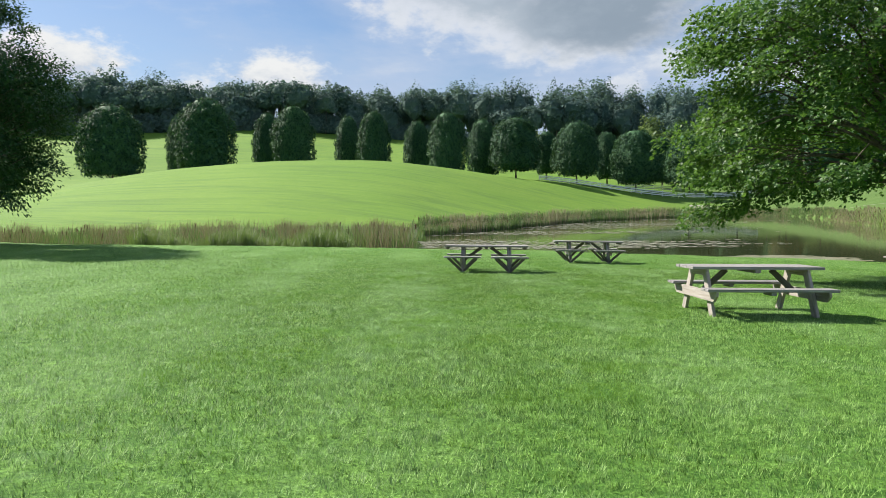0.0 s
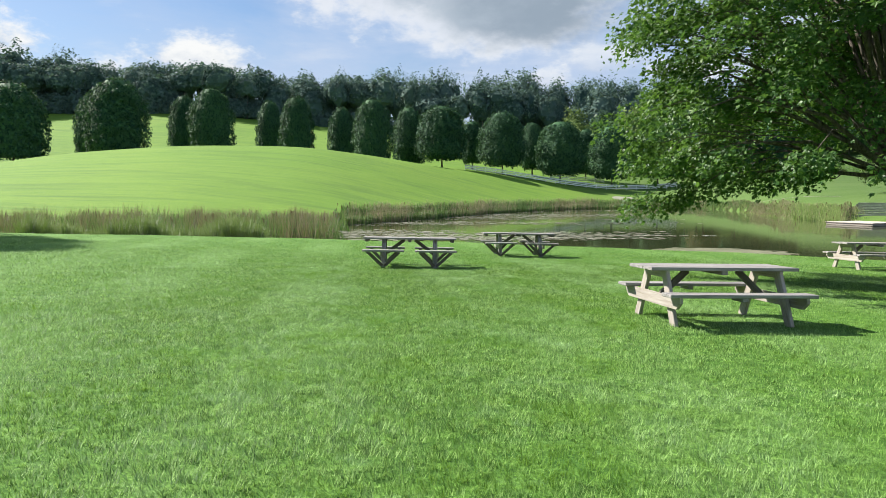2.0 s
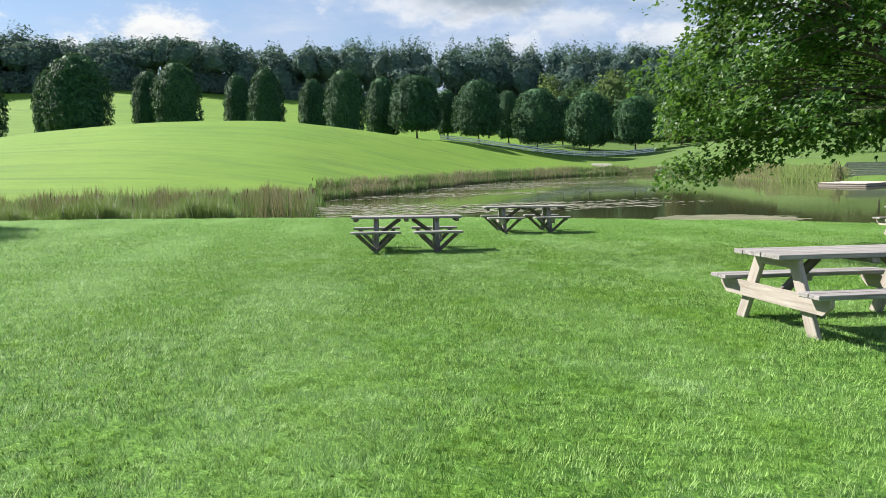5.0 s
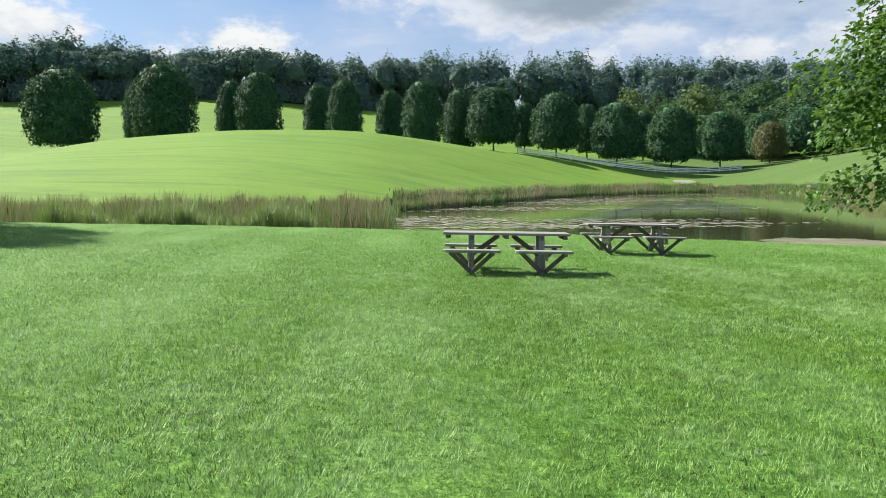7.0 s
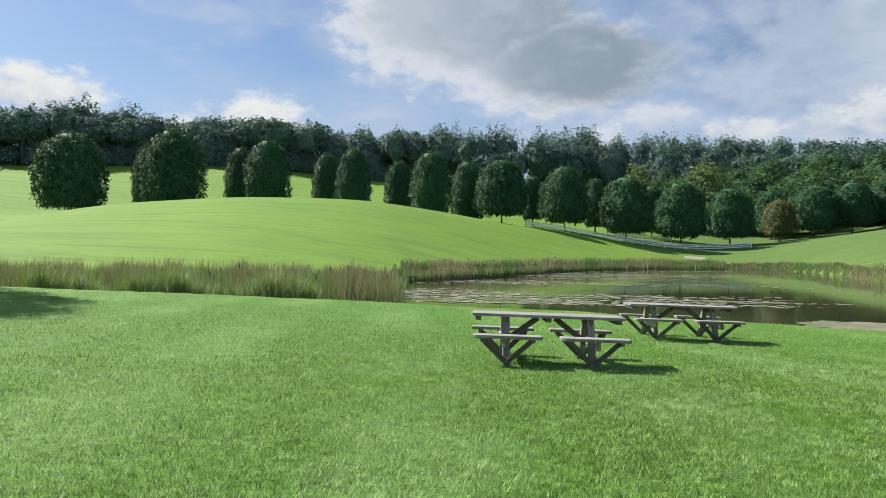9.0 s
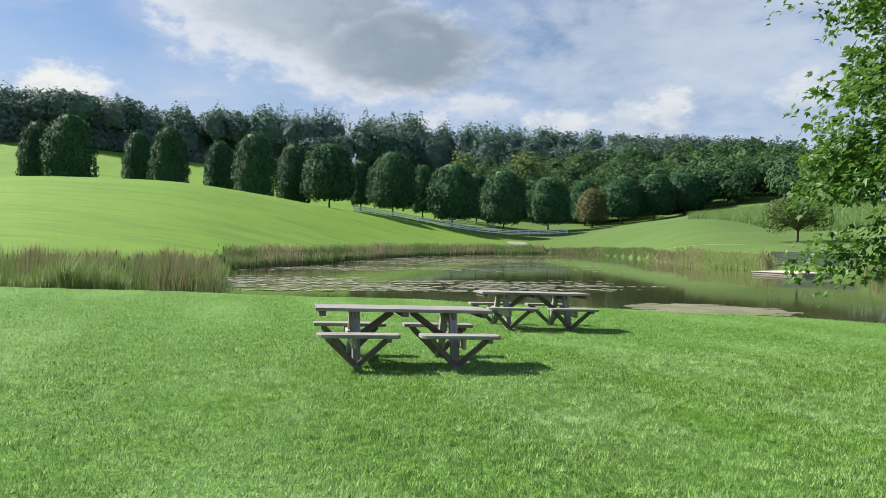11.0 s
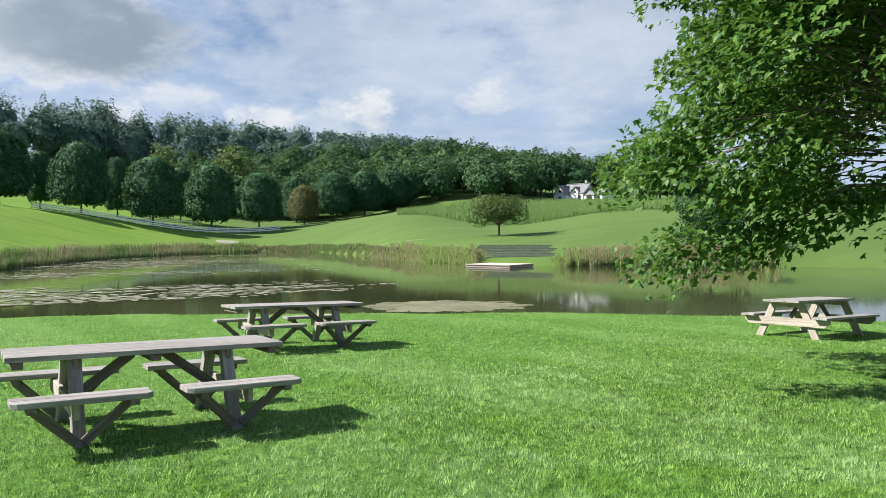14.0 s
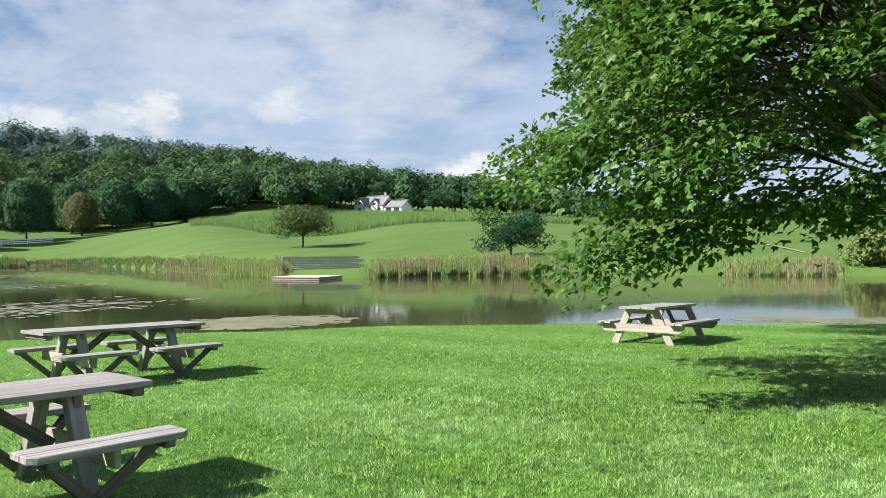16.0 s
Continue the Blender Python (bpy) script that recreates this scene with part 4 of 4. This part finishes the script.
# boughs on the side away from the walk, over the shaded corner of the lawn
g = np.random.default_rng(17)
FAR_BOUGHS = tuple((14.6 + 4.0 * q[0] * k_, 24.2 + 3.8 * q[1] * k_, 4.6 + 3.2 * q[2] * k_) for q, k_ in zip(ball(150, g), g.uniform(0.55, 1.0, 150)) if q[2] > -0.7)
broad_tree("maple_tree", 11.3, 20.2, 2.2, 5.4, 4.55, 4.4, 420, 0.088, 3, MAPLE, "broad maple with drooping boughs of bright green lobed leaves",
           MAPLE_SKIRT + FAR_BOUGHS, (-0.6, -0.2), 250, (0.52, 0.14), lo=-0.62)
SMALL_V = np.array([(0, 0, 0), (0.45, 0.24, 0.05), (1.0, 0, -0.05), (0.45, -0.24, 0.05)])
SMALL_F = np.array([(0, 2, 1), (0, 3, 2)])
broad_tree("shade_tree", -26.2, 34.8, 1.9, 6.9, 5.4, 6.1, 360, 0.20, 8, DARKLEAF, "dark full leaved shade tree on the lawn beside the reeds",
           (), (0, 0), 260, (0.85, 0.3), SMALL_V, SMALL_F, -0.8)


def lawn_tree(x, y, h, w, mat, seed, label, low=0.40):
    """A small spreading tree on the far bank."""
    z = float(height(x, y))
    e = empty("lawn_tree", pose(x, y, z), label, "tree", "small trees on the far bank")
    v1, f1 = tube([(0, 0, -0.3), (0.05, 0, h * 0.22), (0.1, 0.05, h * 0.5)], [0.16, 0.12, 0.07], 7)
    pcs = [(v1, f1)]
    g = np.random.default_rng(seed)
    crown = []
    for b in range(15):
        a, rr, cz = g.uniform(0, 6.28), g.uniform(0.1, 0.36) * w, h * g.uniform(low, 0.84)
        p = (math.cos(a) * rr, math.sin(a) * rr, cz)
        pcs.append(tube([(0, 0, h * 0.25), (p[0] * 0.5, p[1] * 0.5, h * 0.42), p], [0.06, 0.045, 0.015], 5))
        v, f = round_crown(seed * 9 + b, 420, 0.085, 0.62)
        crown.append((v * w * 0.20 + np.array(p), f))
    v, f = join(pcs)
    child("trunk", mesh_of("trunk", v, f, BARK, True), e)
    v, f = join(crown)
    child("crown", mesh_of("crown", v, f, mat), e)


lawn_tree(53.2, 99.3, 5.2, 9.4, SMALLTREE, 31, "small spreading tree with olive green leaves on the bank")
lawn_tree(59.5, 69.8, 5.4, 8.4, DARKLEAF, 32, "small dark green spreading tree on the mown bank", 0.27)
for k, (az, r, h, w) in enumerate(((31.8, 232, 9, 5.5), (32.9, 233, 10, 6), (34.2, 232, 8, 6), (41.0, 238, 8, 7), (42.2, 240, 8.5, 7), (37.1, 243, 10, 8))):
    x, y = at_bearing(az, r)
    lawn_tree(x, y, h, w, HEDGE, 40 + k, "rounded dark green tree near the white house")


def shrub(x, y, h, w, seed, mat=SHRUB):
    z = float(height(x, y))
    g = np.random.default_rng(seed)
    e = empty("shrub", pose(x, y, z - 0.1), "loose yellow green willow shrub at the water's edge", "shrub", "shrubs by the pond")
    crown = []
    for b in range(9):
        a, rr = g.uniform(0, 6.28), g.uniform(0, 0.32) * w
        v, f = round_crown(seed * 7 + b, 420, 0.11, 0.9)
        crown.append((v * w * 0.26 + np.array([math.cos(a) * rr, math.sin(a) * rr, h * g.uniform(0.25, 0.72)]), f))
    v, f = join(crown)
    child("foliage", mesh_of("foliage", v, f, mat), e)
    st = [tube([(0, 0, 0), (g.normal() * 0.3, g.normal() * 0.3, h * 0.4), (g.normal() * 0.7, g.normal() * 0.7, h * 0.75)], [0.05, 0.035, 0.01], 5) for _ in range(6)]
    v, f = join(st)
    child("stems", mesh_of("stems", v, f, BARK, True), e)


for k, (az, r, h, w) in enumerate(((66.3, 82, 4.0, 5.5), (67.8, 80, 5.0, 6.5), (69.5, 83, 4.2, 6), (68.6, 88, 6.0, 7), (71.5, 82, 5.0, 7), (74.0, 80, 5.0, 7), (77.0, 78, 4.5, 6))):
    x, y = at_bearing(az, r)
    shrub(x, y, h, w, 60 + k)


# ---------------------------------------------------------------- fence, house, dock, terraces
def fence_run(points, label):
    fe = empty("fence", pose(0, 0, 0), label, "fence", kind="")
    step = 2.6
    prev = None
    for (ax, ay), (bx, by) in zip(points, points[1:]):
        L = math.hypot(bx - ax, by - ay)
        n_ = max(1, round(L / step))
        for q in range(n_ + (1 if (bx, by) == points[-1] else 0)):
            x, y = ax + (bx - ax) * q / n_, ay + (by - ay) * q / n_
            z = float(height(x, y))
            child("post", POST, fe, pose(x, y, z + 0.6))
            if prev:
                for hz in (0.35, 0.72, 1.08):
                    beam("rail", (prev[0], prev[1], prev[2] + hz), (x, y, z + hz), 0.09, 0.20, WHITE, fe, bev=0)
            prev = (x, y, z)


pb = block(0.15, 0.15, 1.4, 0.02)
POST = bpy.data.meshes.new("post")
pb.to_mesh(POST)
pb.free()
POST.materials.append(WHITE)
fence_run([at_bearing(-1.0, 172), at_bearing(2.9, 172), at_bearing(6.7, 175), at_bearing(11.2, 181), at_bearing(14.8, 186)], "white painted post and rail fence along the drive")
fence_run([at_bearing(9.5, 196), at_bearing(5.5, 190)], "short white painted post and rail fence beside the drive")


def house(x, y, yaw, s=1.0):
    z = float(height(x, y))
    e = empty("house", pose(x, y, z - 1.3, 0, 0, yaw), "white clapboard house with grey gabled roofs and an attached garage", "house")

    def gable(nm, cx, cy, lx, ly, hw, hr, along_x):
        """Walls and a ridge roof; the ridge runs along x or y."""
        a, b = lx / 2, ly / 2
        if along_x:
            prof = [(-b, 0), (b, 0), (b, hw), (0, hr), (-b, hw)]
            v = [(cx - a, cy + p, q) for p, q in prof] + [(cx + a, cy + p, q) for p, q in prof]
        else:
            prof = [(-a, 0), (a, 0), (a, hw), (0, hr), (-a, hw)]
            v = [(cx + p, cy - b, q) for p, q in prof] + [(cx + p, cy + b, q) for p, q in prof]
        bm = bmesh.new()
        vs = [bm.verts.new(q) for q in v]
        bm.faces.new(vs[:5]), bm.faces.new(vs[5:])
        for k in range(5):
            bm.faces.new((vs[k], vs[(k + 1) % 5], vs[5 + (k + 1) % 5], vs[5 + k]))
        bmesh.ops.recalc_face_normals(bm, faces=bm.faces[:])
        part("wall", bm, WHITE, e)
        o = 0.4
        for side in (-1, 1):
            if along_x:
                run = math.hypot(b, hr - hw)
                m = pose(cx, cy + side * b / 2, (hw + hr) / 2 + 0.1, -side * math.degrees(math.atan2(hr - hw, b)), 0, 0)
                part("roof", block(lx + 2 * o, run + 0.6, 0.16, 0.02), ROOF, e, m=m)
            else:
                run = math.hypot(a, hr - hw)
                m = pose(cx + side * a / 2, cy, (hw + hr) / 2 + 0.1, 0, side * math.degrees(math.atan2(hr - hw, a)), 0)
                part("roof", block(run + 0.6, ly + 2 * o, 0.16, 0.02), ROOF, e, m=m)

    gable("main", 0, 0, 8.0, 6.5, 3.2, 6.0, True)
    gable("wing", -3.2, -1.2, 4.6, 7.6, 2.8, 5.4, False)
    gable("garage", 7.6, -0.3, 6.4, 5.6, 2.5, 4.4, True)
    gable("dormer", 1.2, -2.2, 2.2, 2.6, 4.0, 4.9, False)
    for wx, wy, wz, ww, wh in ((1.2, -3.27, 1.9, 1.0, 1.3), (2.8, -3.27, 1.9, 1.0, 1.3), (1.2, -3.52, 3.6, 0.9, 0.8), (-3.2, -5.02, 1.7, 1.2, 1.4), (-3.2, -5.02, 3.9, 0.8, 0.8), (6.2, -3.12, 1.3, 2.0, 1.9), (9.0, -3.12, 1.3, 2.0, 1.9)):
        w = part("window", block(ww + 0.2, 0.06, wh + 0.2, 0.01), WHITE, e, m=pose(wx, wy, wz))
        part("pane", block(ww, 0.04, wh, 0), PANE, w, m=pose(0, -0.025, 0))
    part("chimney", block(0.7, 0.7, 1.6, 0.02), STONE_SHADOW, e, m=pose(2.5, 0.5, 6.4))


hx, hy = at_bearing(36.95, 236)
house(hx, hy, -76)

# the swimming dock: a low plank deck over a timber frame
dm = pose(37.5, 74.5, WATER_Z, 0, 0, 27)
dock = empty("dock", dm, "pale plank swimming dock floating low at the far shore", "dock")
for q in range(16):
    part("plank", block(0.27, 4.7, 0.05, 0.006), WOOD_DOCK, dock, m=pose(-2.13 + q * 0.284, 0, 0.25 + 0.006 * (q % 3)))
for yy in (-2.25, 2.25):
    beam("frame", (-2.2, yy, 0.12), (2.2, yy, 0.12), 0.10, 0.20, WOOD_TAN, dock)
for xx in (-2.15, 0.0, 2.15):
    beam("crossbeam", (xx, -2.2, 0.11), (xx, 2.2, 0.11), 0.10, 0.18, WOOD_TAN, dock)
for xx in (-1.4, 1.4):
    part("float", block(1.2, 3.6, 0.4, 0.06), STONE_SHADOW, dock, m=pose(xx, 0, -0.16))

# low grass terraces behind the dock, square to the water
TERRACE_DIR, TERRACE_UP = (0.835, -0.55), (0.55, 0.835)
# grey strips are added where the steps show only shadow lines
for row in range(8):
    run = 6.8 + row * 1.1
    bx, by = 37.2 + TERRACE_UP[0] * run, 74.5 + TERRACE_UP[1] * run
    span = [(bx + TERRACE_DIR[0] * q, by + TERRACE_DIR[1] * q) for q in np.linspace(-2.3, 5.4 + 0.4 * (row % 3), 11)]
    vs, fs = [], []
    for x, y in span:
        z = float(height(x, y)) + 0.05
        ux, uy = TERRACE_UP[0] * 0.22, TERRACE_UP[1] * 0.22
        vs += [(x, y, z - 0.5), (x, y, z + 0.10), (x + ux, y + uy, z + 0.10), (x + ux, y + uy, z - 0.5)]
    for q in range(10):
        for k in range(3):
            o = q * 4 + k
            fs.append((o, o + 1, o + 5, o + 4))
    tagged(new("terrace_edge", mesh_of("terrace_edge", vs, fs, STONE_SHADOW)), "low grey strip drawn as the shadow line of a grass terrace step", "terrace", "grass terraces", kind="structure")


def draped(name, outline, mat, label, category, lift=0.06):
    """A patch laid on the ground: outline(u, v) with u, v in 0..1."""
    n_ = 14
    vs = []
    for a_ in range(n_):
        for b_ in range(n_):
            x, y = outline(a_ / (n_ - 1), b_ / (n_ - 1))
            vs.append((x, y, float(height(x, y)) + lift))
    fs = [(a_ * n_ + b_, a_ * n_ + b_ + 1, (a_ + 1) * n_ + b_ + 1, (a_ + 1) * n_ + b_) for a_ in range(n_ - 1) for b_ in range(n_ - 1)]
    return tagged(new(name, mesh_of(name, vs, fs, mat, True)), label, category, kind="structure")


def disc_outline(az, r, da, dr):
    def f(u, v):
        a_, k = v * 2 * math.pi, u
        return at_bearing(az + da * k * math.cos(a_), r + dr * k * math.sin(a_) * (1 + 0.2 * math.sin(3 * a_)))
    return f


draped("gravel_patch", disc_outline(11.0, 159, 0.8, 4.5), GRAVEL, "pale gravel patch beside the far end of the pond", "gravel", 0.10)
draped("path", lambda u, v: at_bearing(20.6 + 5.5 * u, 115 - 13 * u + (v - 0.5) * 0.3), GRAVEL, "narrow pale gravel path along the far bank", "path", 0.05)
draped("path", lambda u, v: at_bearing(60.5 + 2.6 * u, 100 - 10 * u + (v - 0.5) * 1.2), GRAVEL, "narrow pale path running down to the reeds", "path", 0.10)


# ---------------------------------------------------------------- picnic tables
def on_lawn(x, y, yaw):
    """A pose that stands on the sloping lawn."""
    n_ = Vector((SLOPE[0], SLOPE[1], 1)).normalized()
    tilt = Vector((0, 0, 1)).rotation_difference(n_).to_matrix().to_4x4()
    return Matrix.Translation((x, y, float(height(x, y)))) @ tilt @ pose(0, 0, 0, 0, 0, yaw)


def clipped_plank(L, w, h, cut, side):
    """A bench plank whose outer corners are sawn off."""
    bm = bmesh.new()
    a, b = L / 2, w / 2
    prof = [(-a, -b), (a, -b), (a, b - cut), (a - cut, b), (-a + cut, b), (-a, b - cut)] if cut else [(-a, -b), (a, -b), (a, b), (-a, b)]
    f = bm.faces.new([bm.verts.new((px, py * side, -h / 2)) for px, py in prof])
    up = bmesh.ops.extrude_face_region(bm, geom=[f])["geom"]
    bmesh.ops.translate(bm, vec=(0, 0, h), verts=[v for v in up if isinstance(v, bmesh.types.BMVert)])
    bmesh.ops.recalc_face_normals(bm, faces=bm.faces[:])
    bmesh.ops.bevel(bm, geom=bm.edges[:], offset=0.005, segments=1, affect="EDGES")
    return bm


def pedestal_table(m, label):
    """Twin trestles, a plank top, and four short benches, each braced from a leg's foot."""
    t = empty("picnic_table", m, label, "picnic table", "twin pedestal picnic tables")
    H = 0.72
    for q in range(5):
        y = (q - 2) * 0.146
        part("top_plank", block(2.28, 0.1448, 0.042, 0.003), WOOD_GREY, t, m=pose(0.004 * (q % 2), y, H - 0.021))
    for x in (-1.05, 0.0, 1.05):
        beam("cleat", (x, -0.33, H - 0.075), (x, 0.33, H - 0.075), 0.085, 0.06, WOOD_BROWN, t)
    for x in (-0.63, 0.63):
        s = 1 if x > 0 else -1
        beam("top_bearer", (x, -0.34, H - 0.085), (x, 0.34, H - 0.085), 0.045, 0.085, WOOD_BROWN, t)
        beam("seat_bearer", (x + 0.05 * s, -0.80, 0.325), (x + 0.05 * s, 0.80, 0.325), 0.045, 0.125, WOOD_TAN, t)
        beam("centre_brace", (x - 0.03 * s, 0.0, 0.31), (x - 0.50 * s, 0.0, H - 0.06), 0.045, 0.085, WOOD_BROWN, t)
        for y in (-1, 1):
            beam("leg", (x, y * 0.56, -0.03), (x, y * 0.24, H - 0.05), 0.10, 0.105, WOOD_GREY, t)
            for k in (-1, 1):
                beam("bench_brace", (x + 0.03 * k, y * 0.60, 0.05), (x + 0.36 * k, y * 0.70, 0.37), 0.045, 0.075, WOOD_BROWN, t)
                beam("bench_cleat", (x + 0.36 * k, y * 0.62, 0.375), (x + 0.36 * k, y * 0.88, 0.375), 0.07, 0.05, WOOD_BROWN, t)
            for w in (0.68, 0.825):
                part("bench_plank", clipped_plank(1.0, 0.1425, 0.045, 0.05 if w > 0.7 else 0.0, y), WOOD_GREY, t, m=pose(x, y * w, 0.42))
    return t


def trestle_table(m, label):
    """The classic A-frame picnic table with two long seats."""
    t = empty("picnic_table", m, label, "picnic table", "A-frame picnic tables")
    H, L, LS = 0.72, 2.0, 1.92
    for q in range(5):
        part("top_plank", block(L, 0.1468, 0.042, 0.003), WOOD_GREY, t, m=pose(0.008 * (q % 2), (q - 2) * 0.148, H - 0.021))
    beam("cleat", (0, -0.34, H - 0.07), (0, 0.34, H - 0.07), 0.085, 0.055, WOOD_GREY, t)
    for y in (-1, 1):
        for w in (0.655, 0.80):
            part("seat_plank", block(LS, 0.140, 0.042, 0.006), WOOD_GREY, t, m=pose(0, y * w, 0.405))
        beam("seat_cleat", (0, y * 0.60, 0.36), (0, y * 0.86, 0.36), 0.08, 0.05, WOOD_GREY, t)
    for x in (-0.77, 0.77):
        s = 1 if x > 0 else -1
        beam("top_bearer", (x, -0.35, H - 0.09), (x, 0.35, H - 0.09), 0.045, 0.095, WOOD_TAN, t)
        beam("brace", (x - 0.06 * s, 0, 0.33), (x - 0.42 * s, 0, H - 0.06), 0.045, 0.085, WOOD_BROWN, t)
        # seat bearer with cut-back lower corners, outside the legs
        bm = bmesh.new()
        prof = [(-0.86, 0.382), (0.86, 0.382), (0.86, 0.32), (0.76, 0.235), (-0.76, 0.235), (-0.86, 0.32)]
        va = [bm.verts.new((px, -0.02, pz)) for px, pz in prof]
        vb = [bm.verts.new((px, 0.02, pz)) for px, pz in prof]
        bm.faces.new(va), bm.faces.new(vb)
        for k in range(6):
            bm.faces.new((va[k], va[(k + 1) % 6], vb[(k + 1) % 6], vb[k]))
        bmesh.ops.recalc_face_normals(bm, faces=bm.faces[:])
        part("seat_bearer", bm, WOOD_TAN, t, m=pose(x + 0.055 * s, 0, 0, 0, 0, 90))
        for y in (-1, 1):
            beam("leg", (x, y * 0.585, -0.03), (x, y * 0.255, H - 0.045), 0.05, 0.14, WOOD_TAN, t)
    return t


pedestal_table(on_lawn(0.99, 23.38, 5.0), "weathered grey picnic table with four short benches on the lawn")
pedestal_table(on_lawn(3.95, 28.6, 5.5), "weathered grey picnic table with four short benches near the pond")
trestle_table(on_lawn(5.83, 14.80, 10.5), "weathered A-frame picnic table with tan ends on the open lawn")
trestle_table(on_lawn(13.5, 25.75, 6.0), "weathered A-frame picnic table in the maple's shade by the pond")


# ---------------------------------------------------------------- grass of the lawn, thickest along the walk
def lawn_grass(n, seed, along, spread, h0, h1, w):
    """Blades scattered about a line of the plan, thinning out away from it."""
    g = np.random.default_rng(seed)
    t = g.uniform(0, 1, n)
    line = np.array(along)
    k = np.linspace(0, 1, len(line))
    xy = np.stack([np.interp(t, k, line[:, 0]), np.interp(t, k, line[:, 1])], 1) + g.normal(size=(n, 2)) * np.array(spread)
    a = np.degrees(np.arctan2(xy[:, 0] - HUB[0], xy[:, 1] - HUB[1]))
    near = np.interp(np.clip(a, -75, 85), sorted(NEAR), [NEAR[q] for q in sorted(NEAR)])
    xy = xy[np.hypot(xy[:, 0] - HUB[0], xy[:, 1] - HUB[1]) < near + 0.4]
    n = len(xy)
    # most blades gather in tufts a hand apart, each tuft with its own height and lean
    cell = np.floor(xy / 0.085)
    h1_ = np.modf(np.abs(np.sin(cell @ np.array([12.9898, 78.233])) * 43758.5453))[0]
    h2_ = np.modf(np.abs(np.sin(cell @ np.array([39.346, 11.135])) * 24634.6345))[0]
    h3_ = np.modf(np.abs(np.sin(cell @ np.array([73.156, 52.235])) * 31415.927))[0]
    gather = (cell + 0.15 + 0.7 * np.stack([h1_, h2_], 1)) * 0.085 + g.normal(size=(n, 2)) * 0.024
    xy = np.where((g.uniform(0, 1, n) < 0.7)[:, None], gather, xy)
    z = height(xy[:, 0], xy[:, 1])
    x_, y_ = xy[:, 0], xy[:, 1]
    swell = np.sin(x_ * 2.3 + 1.4 * np.sin(y_ * 1.7)) * np.sin(y_ * 2.6 + 1.3 * np.sin(x_ * 1.9))
    h = g.uniform(h0, h1, n) * (0.65 + 0.65 * h3_) * (1.0 + 0.12 * swell)
    a = 0.9 * np.sin(0.9 * x_ + 1.2 * np.sin(0.7 * y_)) + 5.2 * h1_ + g.normal(size=n) * 0.95
    d = np.stack([np.cos(a), np.sin(a)], 1)
    s = np.stack([-d[:, 1], d[:, 0]], 1)
    lean = (h * g.uniform(0.3, 1.3, n))[:, None]
    hw = (w * g.uniform(0.6, 1.3, n))[:, None]
    v = np.stack([np.hstack([xy - s * hw, (z - 0.005)[:, None]]), np.hstack([xy + s * hw, (z - 0.005)[:, None]]),
                  np.hstack([xy + d * lean, (z + h)[:, None]])], 1).reshape(-1, 3)
    ob = new("grass", mesh_of("grass", v, np.arange(3 * n).reshape(-1, 3), GRASS))
    return tagged(ob, "short mown bright green lawn grass", "grass", kind="stuff")


lawn_grass(620000, 1, [(2.8, 6.0), (2.2, 10.0), (1.2, 14.0), (2.0, 19.0), (4.5, 22.5)], (3.2, 1.6), 0.016, 0.046, 0.0028)
lawn_grass(270000, 2, [(1.0, 9.0), (2.0, 17.0), (4.0, 24.0), (8.0, 26.0)], (7.0, 4.0), 0.015, 0.040, 0.0036)
lawn_grass(180000, 3, [(-14, 26.0), (0, 26.0), (14, 22.0)], (7.0, 7.0), 0.018, 0.042, 0.007)
